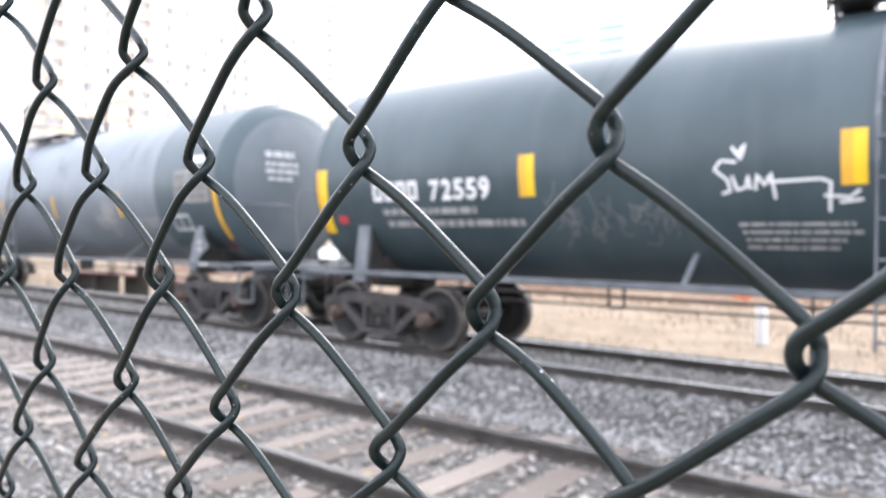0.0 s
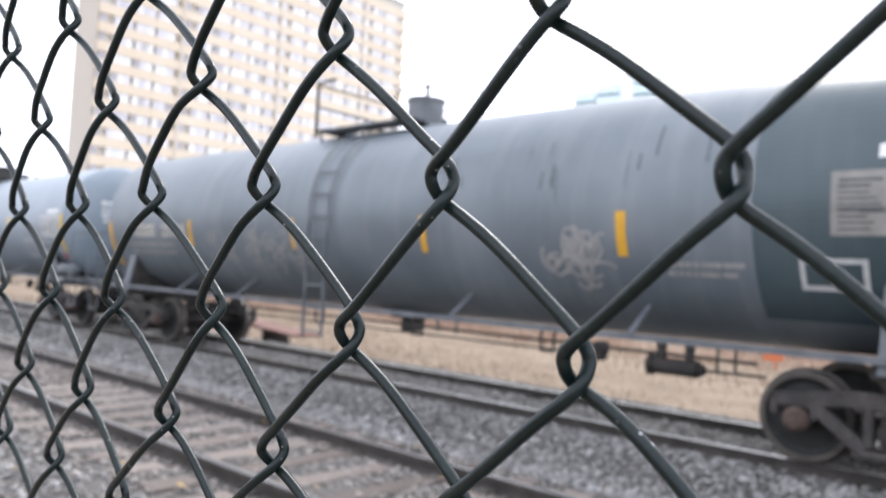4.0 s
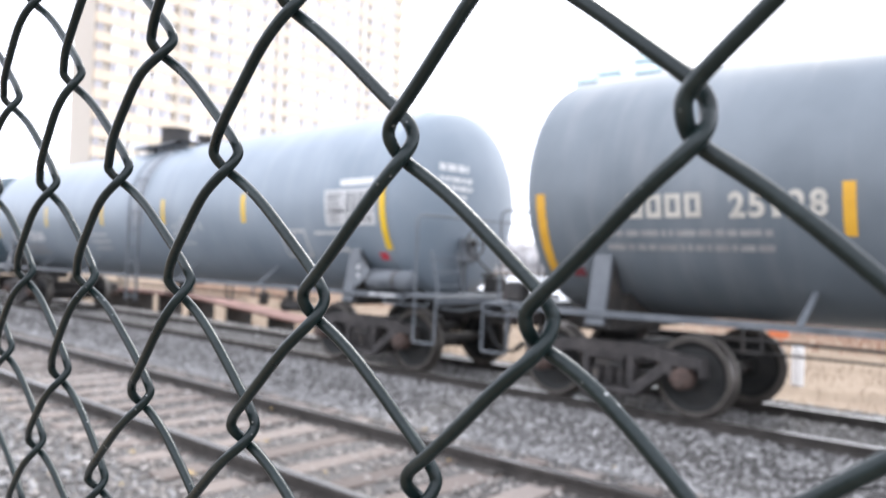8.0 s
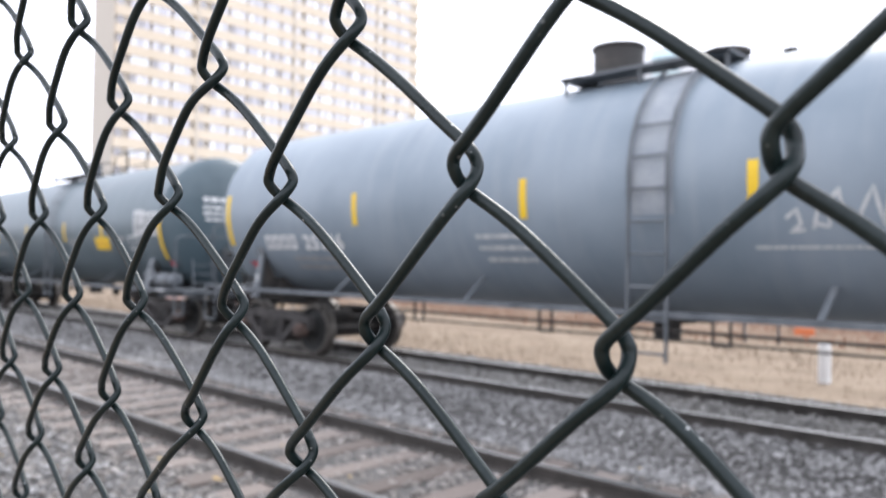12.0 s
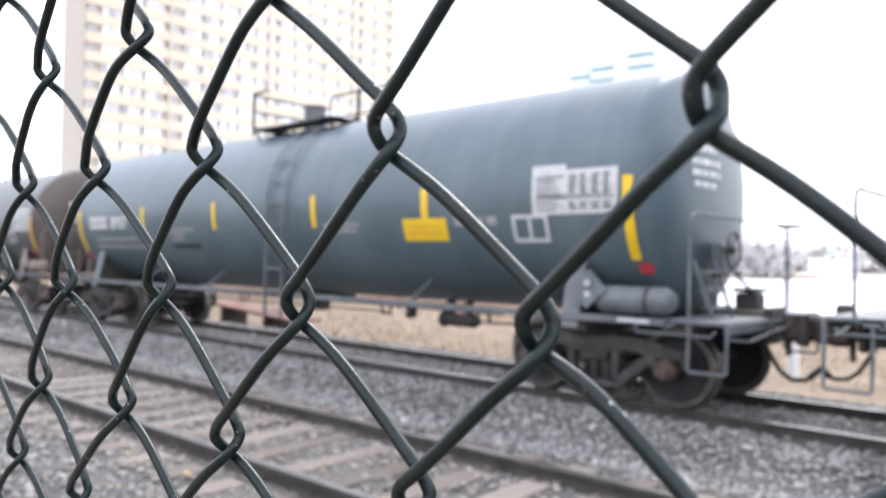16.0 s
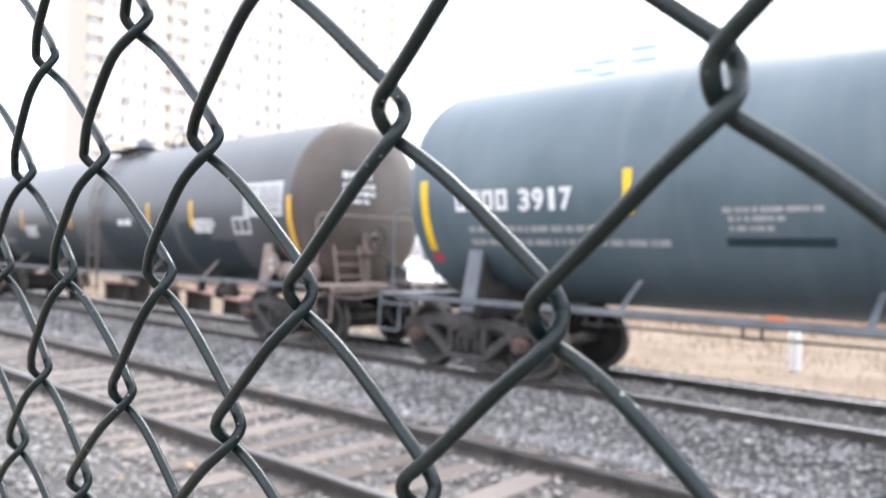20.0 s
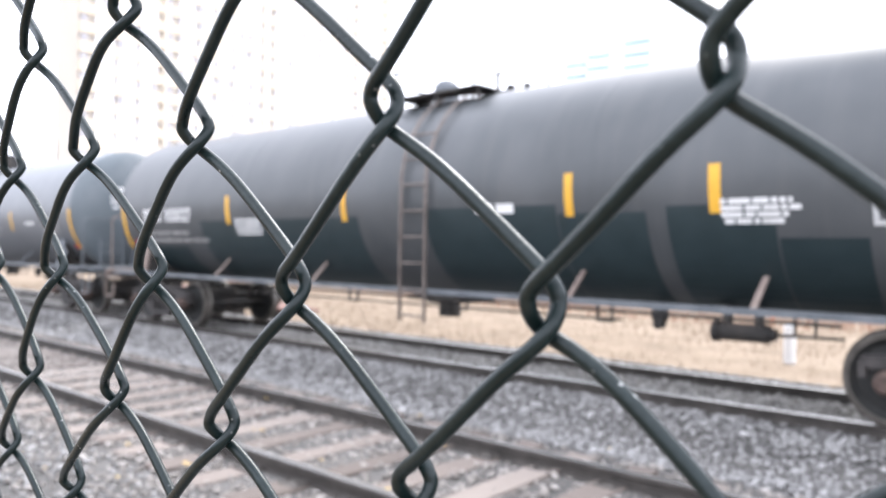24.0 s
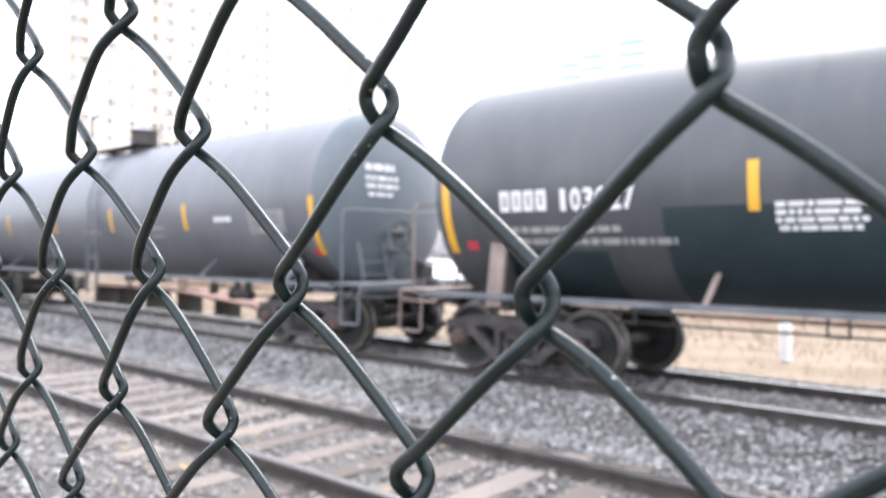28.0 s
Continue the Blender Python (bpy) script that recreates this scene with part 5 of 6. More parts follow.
CARS = [
    dict(stripes=(6.60, 3.60, 1.00, -1.40, -4.63, -8.01), sill=1.02, axis=2.27, paint=M_TANK_BLACK, shell="black enamelled tank", lift=-0.02, stripe_w=0.10, reds=((6.4, 1.7), (-7.68, 1.72)), trucks=(0.70, 0.75), struts=(3.5, 0.6, -2.87, -5.0),
         label="black railway tank car with white number and graffiti", ladder=-0.3, dome=-0.4, dome_h=0.30, dome_r=0.2,
         number=[("72559", -6.06, -5.12, 1.945, 2.185, (-7.02, -6.21), M_WHITE)],
         lines=[([(-6.89, -5.37, 1.77, 0.075), (-6.85, -4.72, 1.62, 0.075)], M_FADED), ([(-2.38, -1.41, 1.60, 0.035), (-2.36, -1.36, 1.53, 0.035), (-2.34, -1.5, 1.46, 0.035), (-2.34, -1.56, 1.39, 0.035)], M_FADED)],
         scrawls=[([[(-2.36, 2.18), (-2.50, 2.20), (-2.56, 2.12), (-2.44, 2.02), (-2.42, 1.92), (-2.50, 1.90)], [(-2.40, 2.06), (-2.36, 1.93), (-2.28, 1.95), (-2.26, 2.06), (-2.24, 1.93)],
                    [(-2.20, 1.92), (-2.18, 2.06), (-2.12, 1.96), (-2.06, 2.07), (-2.03, 1.84)], [(-2.08, 1.99), (-1.66, 2.00), (-1.58, 1.97), (-1.60, 1.72)], [(-1.64, 1.86), (-1.44, 1.84), (-1.36, 1.90)], [(-1.52, 1.80), (-1.34, 1.82)], [(-2.40, 2.32), (-2.32, 2.20), (-2.28, 2.34), (-2.36, 2.24)]], 0.014, M_WHITE),
                  (scribbles(8, -4.40, -3.75, 1.52, 1.86, 30, 0.45) + scribbles(12, -3.60, -3.05, 1.52, 1.82, 18, 0.45), 0.006, M_GHOST)]),
    dict(stripes=(-10.65, -13.83, -16.65, -19.40, -22.41, -25.54), sill=1.03, axis=2.39, paint=M_TANK_GREY, shell="grey tank with darkened B-end and rust runs", lift=-0.12, stripe=M_AMBER, reds=((-10.80, 1.33), (-25.23, 1.46)), trucks=(0.66, 0.70), dome_mat=M_SILL, plat_mat=M_SILL, head_paint=M_HEAD_DUSTY, red_mat=M_RED_OLD, rim_paint=M_BAND, low_rail=True, a_box=True, sill_marks=((0.20, 0.45),), struts=(-13.71, -16.15, -20.9, -22.8),
         label="faded grey railway tank car with streaked flank", ladder=-0.57, plat=-0.55, dome=0.05, dome_h=0.42, dome_r=0.28, placard=True, head_mat=M_DECAL,
         boards=[("decal_panel", -11.84, -10.81, 2.05, 2.60, M_DECAL_OLD, "soiled grey data panel"), ("number_patch", -11.49, -10.97, 2.70, 2.82, M_WHITE, "white stencil patch"), ("black_band", -12.50, -10.63, 1.30, 3.75, M_BAND, "freshly blackened tank end")] + DRIPS,
         tables=[(-11.82, -10.83, 2.07, 2.58)], frames=[(-12.11, -11.56, 1.58, 1.86)],
         number=[("25128", -23.44, -22.56, 2.02, 2.25, (-24.47, -23.66), M_CREAM)],
         lines=[([(-24.76, -23.05, 1.84, 0.06), (-24.76, -23.05, 1.70, 0.06)], M_FADED), ([(-13.36, -12.55, 1.75, 0.05), (-13.36, -12.65, 1.66, 0.05)], M_FADED)],
         scrawls=[(scribbles(5, -21.85, -20.95, 1.66, 1.98, 26, 0.6) + scribbles(6, -20.75, -19.1, 1.52, 2.05, 62, 0.6), 0.013, M_FADED),
                  (scribbles(15, -14.62, -14.22, 1.70, 2.02, 16) + scribbles(21, -14.50, -14.30, 1.80, 2.05, 6), 0.017, M_FADED)]),
    dict(stripes=(-28.13, -31.47, -34.17, -36.83, -39.89, -43.33), sill=1.05, axis=2.38, paint=M_TANK_BLUE, shell="blue-grey tank", lift=0.10, tail_lift=0.14, stripe=M_YELLOW, reds=((-28.30, 1.57), (-42.95, 1.48)), trucks=(0.74, 0.87), posts=(0.70, 0.80), tapered=True, tail_marks=((-0.17, 0.16), (0.20, 0.36), (0.40, 0.55)), sill_marks=((-0.30, 0.02), (0.06, 0.20)), struts=(-31.05, -33.61, -37.78, -40.4),
         label="blue-grey railway tank car with white panels and graffiti", ladder=0.53, plat=0.02, rail_h=0.0, plat_mat=M_SILL, valves=((0.68, 0.0, 0.20, 0.14), (1.3, 0.2, 0.06, 0.10)), dome=-0.70, dome_h=0.46, dome_r=0.31, placard=True, reservoir=True,
         boards=[("decal_panel", -29.35, -28.28, 1.99, 2.50, M_DECAL, "pale printed data panel"), ("number_patch", -29.02, -28.31, 2.55, 2.64, M_WHITE, "white stencil patch"), ("spill_stain", -35.42, -34.96, 2.05, 3.62, M_SPILL, "pale chalky spill down the flank")],
         tables=[(-29.33, -28.30, 2.01, 2.48)], frames=[(-30.52, -29.88, 1.52, 1.94)],
         number=[("25246", -41.24, -40.24, 1.73, 1.95, (-42.28, -41.39), M_WHITE)],
         lines=[([(-41.66, -40.45, 1.55, 0.06), (-41.66, -40.35, 1.42, 0.06)], M_FADED), ([(-37.63, -36.72, 1.84, 0.05), (-37.61, -36.68, 1.70, 0.05), (-37.53, -36.77, 1.56, 0.05)], M_DECAL), ([(-34.20, -33.20, 1.70, 0.03), (-29.67, -28.87, 1.86, 0.05), (-29.47, -28.97, 1.62, 0.06)], M_DECAL)],
         scrawls=[([[(-33.90, 1.97), (-33.80, 2.05), (-33.77, 1.92), (-33.87, 1.85), (-33.74, 1.87)], [(-33.67, 1.87), (-33.61, 2.07), (-33.51, 2.07), (-33.54, 1.89), (-33.64, 1.92)], [(-33.51, 2.12), (-33.45, 2.22), (-33.41, 1.92)], [(-33.31, 1.95), (-33.18, 2.22), (-33.11, 1.89), (-33.05, 2.19)], [(-32.98, 1.97), (-32.85, 2.07), (-32.82, 1.93)]], 0.016, M_DECAL)]),
    dict(stripes=(-45.98, -48.82, -51.06, -53.76, -56.30, -59.14), tail=0.20, sill=0.93, axis=2.31, paint=M_TANK_SLATE, shell="slate-grey tank", lift=-0.02, reds=((-45.90, 1.45), (-59.13, 1.45)), trucks=(0.58, 0.45), sill_marks=((-0.25, 0.10),), struts=(-49.12, -54.1, -56.4),
         label="slate-grey railway tank car with yellow warning plate", ladder=0.66, plat=0.10, dome=-0.28, dome_h=0.40, dome_r=0.19, dome_mat=M_SILL, rail_h=0.6, placard=True, reservoir=True,
         boards=[("decal_panel", -47.16, -46.09, 2.02, 2.50, M_DECAL, "white printed data panel"), ("panel_tab", -47.16, -46.72, 2.50, 2.56, M_DECAL, "raised tab of the data panel"), ("yellow_plate", -49.23, -48.47, 1.74, 2.02, M_YELLOW, "yellow warning plate"), ("black_patch", -55.33, -54.38, 1.62, 1.70, M_PATCH, "black painted strip")],
         tables=[(-47.14, -46.11, 2.04, 2.48)], frames=[(-47.46, -46.97, 1.72, 2.03)],
         number=[("3917", -57.68, -56.94, 2.01, 2.25, (-58.62, -57.79), M_WHITE)],
         lines=[([(-58.46, -56.69, 1.76, 0.07), (-58.47, -55.89, 1.61, 0.07)], M_FADED), ([(-55.34, -54.43, 1.93, 0.05), (-55.29, -54.78, 1.85, 0.05), (-55.29, -54.88, 1.76, 0.05)], M_FADED), ([(-50.86, -50.06, 1.94, 0.05), (-50.81, -50.16, 1.86, 0.05), (-48.34, -47.64, 1.92, 0.10)], M_FADED), ([(-49.15, -48.55, 1.90, 0.04), (-49.15, -48.55, 1.82, 0.04)], M_AMBER)]),
    dict(stripes=(-61.98, -64.86, -66.45, -70.12, -73.03, -76.70), sill=0.97, axis=2.23, paint=M_TANK_BROWN, shell="brown-black tank with fresh black patches", lift=-0.09, reds=((-62.3, 1.5), (-76.40, 1.56)), trucks=(0.66, 0.80), sill_mat=M_SILL, head_paint=M_HEAD_BROWN, stripe=M_AMBER, steel=M_RUSTY_STEEL, ladder_mat=M_LADDER, struts=(-64.52, -66.48, -70.9, -73.5),
         label="brownish black railway tank car with repainted patches", ladder=0.64, plat=0.36, plat_len=1.55, dome=-0.12, dome_h=0.36, dome_r=0.19, round_dome=True, dome_mat=M_SILL, rail_h=0.34, placard=True, reservoir=True,
         boards=[("decal_panel", -63.19, -62.15, 2.02, 2.56, M_DECAL, "white printed data panel"), ("black_patch", -73.92, -69.85, 0.90, 1.93, M_PATCH, "freshly blackened patch"), ("black_patch", -68.58, -66.62, 0.90, 2.00, M_PATCH, "freshly blackened patch"), ("black_patch", -66.60, -65.57, 0.90, 1.90, M_PATCH, "freshly blackened patch"), ("black_patch", -65.35, -64.33, 0.90, 1.95, M_PATCH, "freshly blackened patch"), ("black_patch", -64.31, -63.59, 0.90, 1.64, M_PATCH, "freshly blackened patch"), ("black_patch", -76.2, -74.6, 0.90, 1.5, M_PATCH, "freshly blackened patch")],
         tables=[(-63.17, -62.17, 2.04, 2.54)], frames=[(-63.55, -63.05, 1.74, 2.02)],
         number=[("103027", -75.11, -74.18, 1.94, 2.17, (-75.88, -75.22), M_WHITE)],
         lines=[([(-75.76, -74.39, 1.70, 0.065), (-75.88, -73.80, 1.57, 0.065)], M_FADED), ([(-72.85, -72.09, 1.90, 0.045), (-72.85, -72.14, 1.83, 0.045), (-72.85, -72.11, 1.76, 0.045), (-72.83, -72.16, 1.69, 0.045)], M_WHITE), ([(-67.75, -67.15, 1.92, 0.11)], M_WHITE), ([(-64.81, -64.17, 1.95, 0.05), (-64.81, -64.10, 1.89, 0.045), (-64.81, -64.17, 1.83, 0.045), (-64.78, -64.25, 1.77, 0.045)], M_WHITE)]),
    dict(stripes=(-79.31, -82.83, -85.65, -88.40, -91.20, -94.30), sill=1.0, axis=2.28, paint=M_TANK_DULL, head_paint=M_HEAD_DUSTY, shell="dull dark grey tank", lift=-0.14, stripe=M_AMBER,
         label="dull dark grey railway tank car with amber stripes", ladder=0.5, dome=-0.2, dome_h=0.44, placard=True,
         boards=[("decal_panel", -80.90, -80.00, 1.75, 2.1, M_FADED, "weathered data panel")], tables=[(-80.90, -80.00, 1.76, 2.1)],
         lines=[([(-81.90, -81.40, 1.95, 0.08)], M_WHITE), ([(-84.40, -83.60, 1.85, 0.05), (-84.40, -83.70, 1.7, 0.05), (-87.00, -86.20, 1.8, 0.06)], M_FADED)]),
    dict(stripes=(-96.9, -99.9, -102.7, -105.4, -108.3, -111.3), sill=1.05, axis=2.33, paint=M_TANK_SLATE, shell="slate-grey tank", stripe=M_AMBER,
         label="slate-grey railway tank car far back in the train", ladder=0.5, dome=-0.2, dome_h=0.44, placard=True, lines=[([(-110.10, -108.40, 2.0, 0.2)], M_FADED)]),
]
TRAIN = [tank_car(s) for s in CARS]


# ---- beyond the tracks ----
def make_ramp():
    r = thing("loading_ramp", "low rust-red steel loading ramp beside the track", "ramp")
    for x0, x1, z0, z1 in ((-15.2, -17.9, 0.0, 0.18), (-17.9, -20.6, 0.18, 0.36), (-20.6, -23.3, 0.36, 0.36), (-23.3, -26.0, 0.36, 0.35)):
        bm = bmesh.new()
        bar(bm, (x0, 11.75, z0 - 0.03), (x1, 11.75, z1 - 0.03), 0.9, 0.06)
        part("deck_plate", bm, M_RUSTBEAM, r)
    for x, z in ((-16.5, 0.03), (-18.5, 0.14), (-20.5, 0.28), (-22.4, 0.30), (-24.3, 0.30), (-25.9, 0.30)):
        bm = bmesh.new()
        box(bm, (x, 11.75, (z - 0.6) / 2), (0.14, 0.76, z + 0.6))
        part("trestle", bm, M_FRAME, r)


make_ramp()


def make_marker_post():
    p = thing("marker_post", "short white painted marker post in the grass", "post", at=pose(-4.5, 14.4, -0.5))
    bm = bmesh.new()
    rod(bm, (0, 0, 0), (0, 0, 0.78), 0.105, 16)
    bmesh.ops.bevel(bm, geom=[e for e in bm.edges if all(v.co.z > 0.77 for v in e.verts)], offset=0.03, segments=2, affect="EDGES")
    part("post_shaft", bm, M_POST_WHITE, p)
    p = thing("orange_marker", "small orange board on a stake in the grass", "marker", at=pose(-7.4, 22.0, -0.48, 0, 0, 20))
    bm = bmesh.new()
    box(bm, (0, 0, 0.36), (0.52, 0.06, 0.20), bevel=0.01)
    box(bm, (0.05, 0, 0.15), (0.06, 0.05, 0.32))
    part("marker_sheet", bm, M_ORANGE, p)


make_marker_post()

# apartment slab: its long face looks down the tracks
TX, TY0, TY1, TTOP, STOREY = -117.7, 48.2, 113.0, 60.4, 2.93


def make_tower():
    t = thing("apartment_tower", "tall beige apartment slab with long window bands", "apartment building")
    bm = bmesh.new()
    box(bm, (TX - 4.3, (TY0 + TY1) / 2, TTOP / 2 - 0.5), (8.0, TY1 - TY0, TTOP + 0.5))
    part("wall", bm, M_ENDWALL, t, "cream end wall, shade of its sunless side put into the colour")
    for k in range(21):
        bm = bmesh.new()
        z0 = -0.5 if k == 0 else STOREY * k - 1.48
        z1 = min(STOREY * k + 0.10, TTOP)
        box(bm, (TX - 0.05, (TY0 + TY1) / 2, (z0 + z1) / 2), (0.7, TY1 - TY0, max(0.3, z1 - z0)))
        part("spandrel", bm, M_BEIGE, t)
    # recesses between the bays: flat strips, their shade put into a darker brown
    recesses = (TY0 + 0.2, 62.2, 81.4, 101.6)
    for y in recesses[1:]:
        bm = bmesh.new()
        box(bm, (TX + 0.10, y - 0.35, TTOP / 2 - 0.4), (0.62, 0.5, TTOP + 0.2))
        part("recess_strip", bm, M_PIER, t)
    bm = bmesh.new()
    box(bm, (TX - 4.3, (TY0 + TY1) / 2, TTOP + 0.25), (8.4, TY1 - TY0 + 0.4, 0.5))
    part("roof", bm, M_CONCRETE, t)
    rng = random.Random(8)
    shared = {}
    rest = bmesh.new()
    made = 0
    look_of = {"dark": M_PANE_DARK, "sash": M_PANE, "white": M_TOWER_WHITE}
    for k in range(20):
        z = STOREY * k + 0.78
        for i, p in enumerate(recesses):
            end = recesses[i + 1] - 0.6 if i + 1 < len(recesses) else TY1 - 1.2
            y = p
            n = 0
            while y < end - 1.0:
                # a casement with shade painted in first, then pairs of sashes, some with pale curtains
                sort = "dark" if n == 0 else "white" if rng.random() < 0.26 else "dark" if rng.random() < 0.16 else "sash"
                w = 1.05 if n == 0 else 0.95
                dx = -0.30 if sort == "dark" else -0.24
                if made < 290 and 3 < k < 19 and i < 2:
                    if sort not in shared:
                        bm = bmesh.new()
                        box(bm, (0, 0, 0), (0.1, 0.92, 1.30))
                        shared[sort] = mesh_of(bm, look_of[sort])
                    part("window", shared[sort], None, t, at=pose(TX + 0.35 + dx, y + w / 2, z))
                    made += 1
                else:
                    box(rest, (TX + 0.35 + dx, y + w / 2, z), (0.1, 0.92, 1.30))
                n += 1
                y += w + (1.15 if n == 1 else 0.55 if n % 3 == 1 else 0.06)
    o = part("window_rest", rest, M_PANES, t)
    o["kind"] = "stuff"


make_tower()


def make_teal():
    c = Vector((-88.0, 174.6, 0))
    u = Vector((-0.992, -0.126, 0))
    v = Vector((-0.126, 0.992, 0))
    q = Matrix((( -u.x, v.x, 0), (-u.y, v.y, 0), (0, 0, 1)))
    t = thing("glass_tower", "pale high-rise with teal glass balcony bays", "apartment building")
    for name, a, b, z in (("wall", 0.0, 10.8, 57.7), ("wall", 10.8, 17.3, 55.5), ("wall", 17.3, 24.0, 54.0)):
        bm = bmesh.new()
        p = c + u * (a + b) / 2 + v * 25
        box(bm, (p.x, p.y, z / 2 - 0.5), (b - a, 50, z), q)
        part(name, bm, M_TOWER_WHITE, t)
    for a, b, top in ((0.4, 7.2, 56.7), (11.2, 16.8, 54.5), (17.8, 23.2, 53.0)):
        n = int(top / 3)
        for k in range(n):
            bm = bmesh.new()
            z = top - 3 * k
            p = c + u * (a + b) / 2 - v * 0.3
            box(bm, (p.x, p.y, z - 1.3), (b - a, 0.8, 2.2), q)
            part("balcony_glazing", bm, M_TEAL, t)
            # slab edge in dark teal: the shadow line under each balcony is painted
            bm = bmesh.new()
            p = c + u * (a + b) / 2 - v * 0.5
            box(bm, (p.x, p.y, z - 2.6), (b - a + 0.2, 1.2, 0.35), q)
            part("balcony_shadow_slab", bm, M_TEAL_DARK, t)
    shared = None
    for k in range(17):
        for d in (9.0, 27.0, 31.0):
            p = c + v * d - u * 0.05
            if shared is None:
                bm = bmesh.new()
                box(bm, (0, 0, 0), (0.3, 2.2, 1.2), q)
                shared = mesh_of(bm, M_PANE)
            part("window", shared, None, t, at=pose(p.x, p.y, 53 - 3.0 * k))


make_teal()


# far bank: low bare woods, sheds, lamp posts
def make_far_bank():
    rng = np.random.default_rng(31)
    n = 16000
    x = rng.uniform(-700, 120, n)
    y = 350 + rng.uniform(0, 60, n)
    top = 12 + 2.5 * np.sin(x * 0.02) + 1.5 * np.sin(x * 0.11 + 1) + rng.uniform(-2, 3, n)
    # a nearer belt stands on the point of land before the glass tower
    k = 7000
    x[:k], y[:k] = rng.uniform(-150, -50, k), 154 + rng.uniform(0, 7, k)
    top[:k] = 6.5 + 1.2 * np.sin(x[:k] * 0.3) + rng.uniform(-1, 1.5, k)
    z = -0.4 + rng.random(n) * top
    s = rng.uniform(0.8, 2.4, n)
    s[:k] *= 0.28
    off = rng.normal(0, 1, (n, 4, 3)) * s[:, None, None] * np.array([0.8, 0.8, 1.0])
    v = (np.stack([x, y, z], -1)[:, None, :] + off).reshape(-1, 3)
    f = np.array([[0, 1, 2], [0, 2, 3], [0, 3, 1], [1, 3, 2]])
    f = (f[None] + (np.arange(n) * 4)[:, None, None]).reshape(-1, 3)
    tagged(new("far_woods", arrays_mesh("woods", v, f, M_FARWOOD)), "bare woods along the far river bank, haze painted into their pale colour", "woods", kind="stuff")
    r = random.Random(6)
    for i in range(9):
        x = -300 + i * 34 + r.uniform(-8, 8)
        w, h = r.uniform(10, 22), r.uniform(4, 7)
        b = thing("riverside_shed", "low pale building on the far river bank", "building", "riverside sheds", at=pose(x, 348, -0.55, 0, 0, r.uniform(-8, 8)))
        bm = bmesh.new()
        box(bm, (0, 0, h / 2 - 0.5), (w, 8, h + 1))
        part("wall", bm, r.choice((M_TOWER_WHITE, M_CONCRETE, M_ENDWALL)), b)
        bm = bmesh.new()
        box(bm, (0, 0, h + 0.15), (w + 0.8, 8.8, 0.5))
        part("roof", bm, M_FARROOF, b)


make_far_bank()


def make_signal():
    p = thing("traffic_signal", "distant traffic signal with its green lamp lit", "traffic signal", at=pose(-92.5, 343, -0.5))
    bm = bmesh.new()
    rod(bm, (0, 0, 0), (0, 0, 8.2), 0.14, 10, 0.10)
    part("pole", bm, M_POST_DARK, p)
    bm = bmesh.new()
    box(bm, (0, -0.2, 9.0), (0.8, 0.4, 2.2), bevel=0.08)
    part("housing", bm, M_POST_DARK, p)
    m, nn, ll, b = material("green_signal_light", 0.3)
    b.inputs["Base Color"].default_value = (0.02, 0.25, 0.18, 1)
    b.inputs["Emission Color"].default_value, b.inputs["Emission Strength"].default_value = (0.05, 0.9, 0.65, 1), 14.0
    bm = bmesh.new()
    rod(bm, (0, -0.40, 9.0), (0, -0.46, 9.0), 0.34, 16)
    part("green_lens", bm, m, p, "lit green lens")


make_signal()


# lamps along the near bank, banner poles on the point of land
def make_shore_lamp(x, y, h):
    p = thing("path_lamp", "dark riverside lamp post with a flat square head", "lamp post", "riverside path lamps", at=pose(x, y, -0.55))
    bm = bmesh.new()
    rod(bm, (0, 0, 0), (0, 0, h), 0.05, 10, 0.035)
    part("pole", bm, M_POST_DARK, p)
    bm = bmesh.new()
    box(bm, (0, 0, h + 0.06), (0.78, 0.78, 0.15), bevel=0.03)
    part("lamp_head", bm, M_POST_DARK, p)


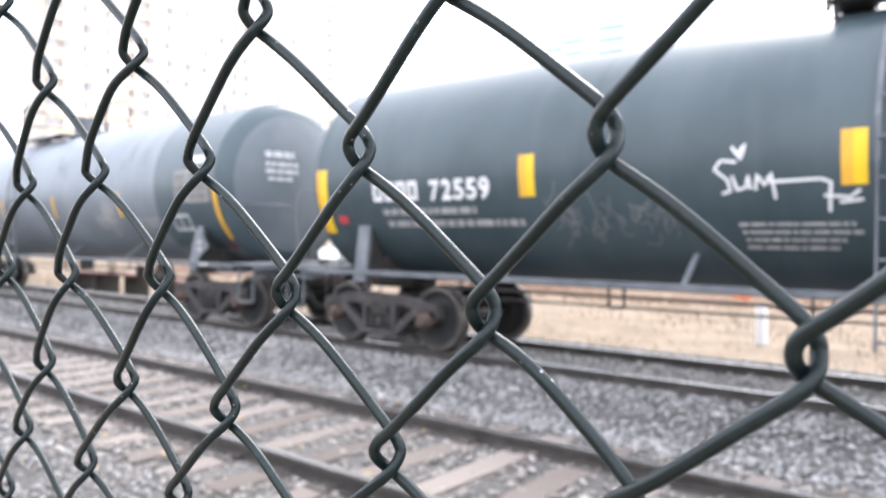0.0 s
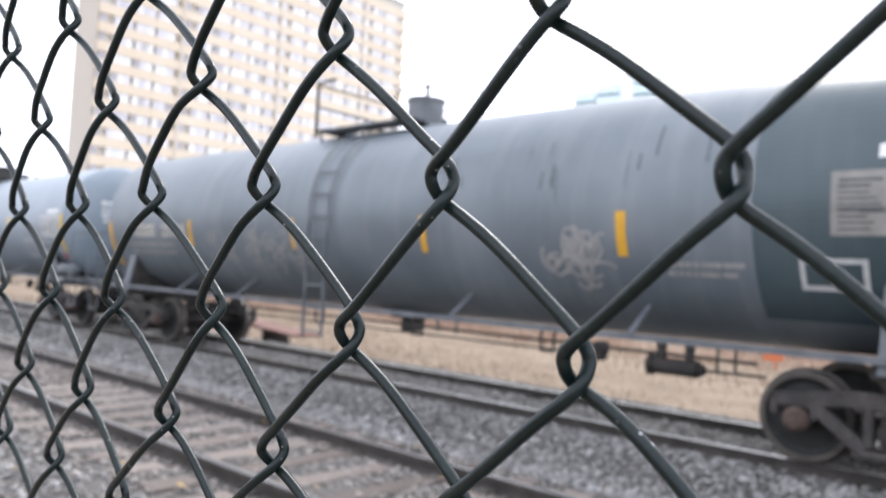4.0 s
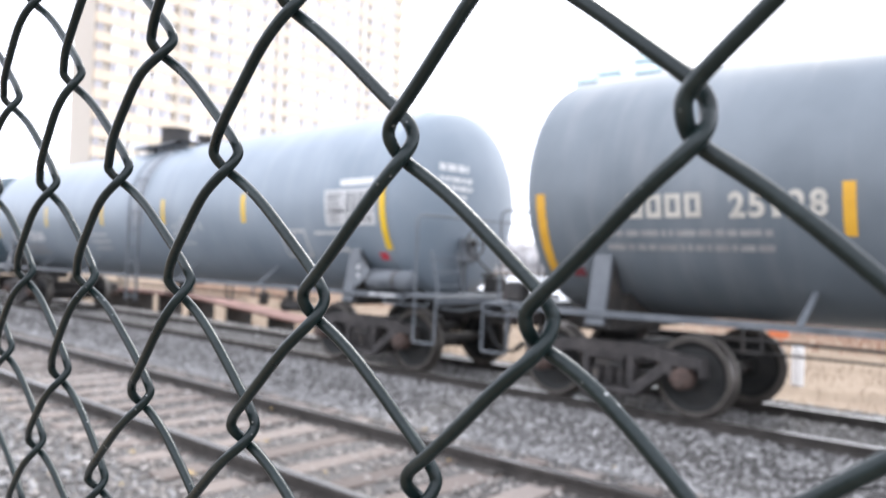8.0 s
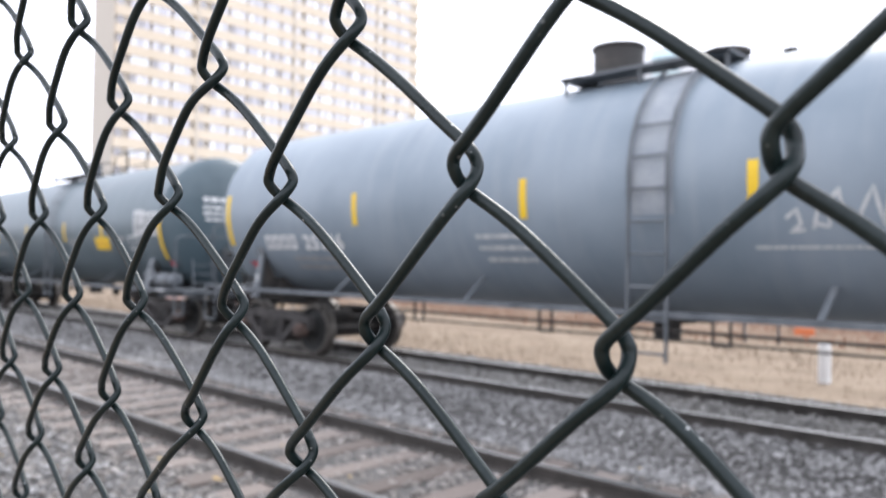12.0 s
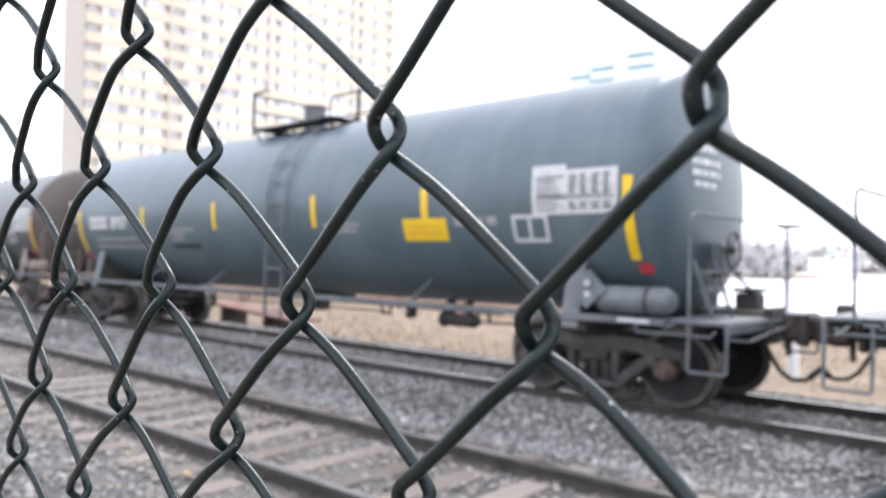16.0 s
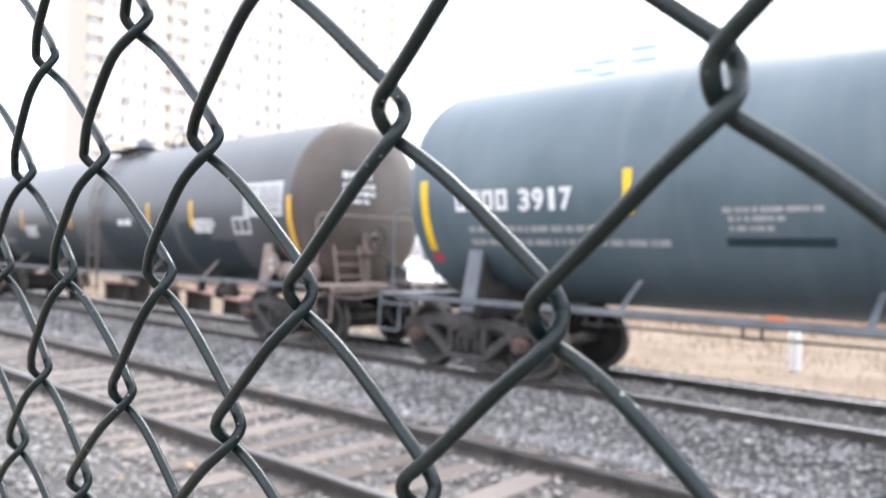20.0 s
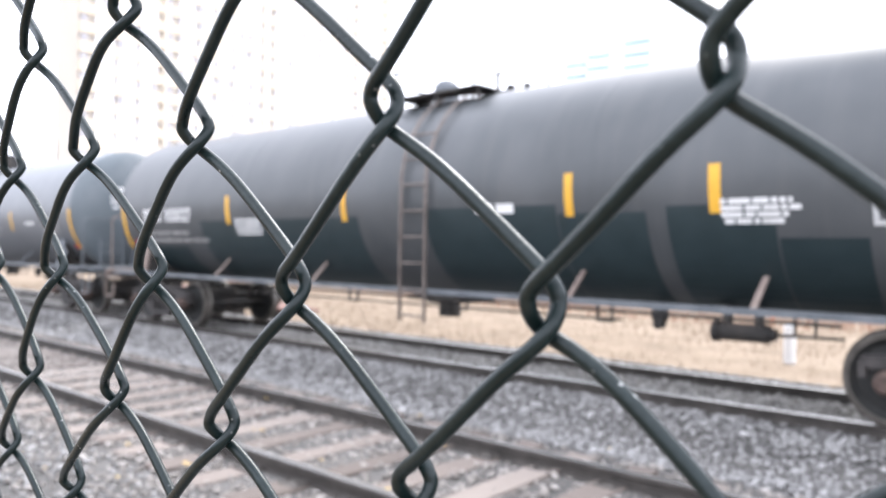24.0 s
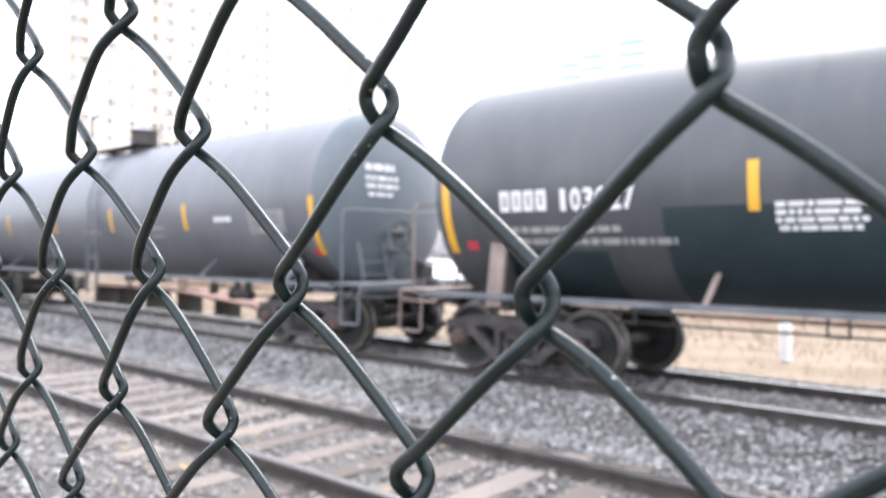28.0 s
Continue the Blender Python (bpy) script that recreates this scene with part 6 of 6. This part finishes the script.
def make_banner_pole(x, y, z):
    q = thing("banner_pole", "yellow cloth banner on a slim grey pole", "banner", "riverside banners", at=pose(x, y, -0.6))
    bm = bmesh.new()
    rod(bm, (0, 0, 0), (0, 0, z + 2.0), 0.08, 8)
    part("pole", bm, M_FARROOF, q)
    bm = bmesh.new()
    box(bm, (0.62, 0, z + 0.6), (1.05, 0.03, 2.0), bevel=0.01)
    part("banner", bm, M_YELLOW, q, "plain yellow banner")
    for dz in (-0.42, 1.62):
        bm = bmesh.new()
        rod(bm, (0, 0, z + dz), (1.2, 0, z + dz), 0.03, 6)
        part("banner_arm", bm, M_FARROOF, q)


for lx in (-16.7, -13.6, -10.4):
    make_shore_lamp(lx, 32.6, 3.7)
for lx, ly, lz in ((-79.5, 152.0, 5.0), (-68.0, 152.0, 5.2), (-65.2, 151.0, 2.4)):
    make_banner_pole(lx, ly, lz)


# leafless and evergreen scrub far up the line
def make_scrub():
    rng = np.random.default_rng(41)
    n = 2600
    x, y = rng.uniform(-150, -118, n), rng.uniform(26, 44, n)
    z = rng.random(n) * (3.5 + 2.0 * np.sin(x * 0.4 + y))
    off = rng.normal(0, 0.45, (n, 3, 3))
    v = (np.stack([x, y, z], -1)[:, None, :] + off).reshape(-1, 3)
    tagged(new("scrub", arrays_mesh("scrub", v, np.arange(3 * n).reshape(-1, 3), M_GREEN)), "dark evergreen scrub far along the line", "bushes", kind="stuff")


make_scrub()


# ---- what moves: the train rolls along the far track, its wheels turn ----
def rolled(t):
    for (t0, s0), (t1, s1) in zip(TRAVEL, TRAVEL[1:]):
        if t <= t1:
            return s0 + (s1 - s0) * (t - t0) / (t1 - t0)
    return TRAVEL[-1][1]


def motions():
    for car in TRAIN:
        mid = car["mid"]
        del car["mid"]
        walk(car, [(t, pose(mid + s, FAR_Y, FAR_Z)) for t, s in TRAVEL])
    steps = [0.2 * k for k in range(141)]
    for ws in WHEELSETS:
        x = ws.matrix_basis.translation.x
        walk(ws, [(t, pose(x, 0, 0.42, 0, math.degrees(rolled(t) / 0.42), 0)) for t in steps])


motions()
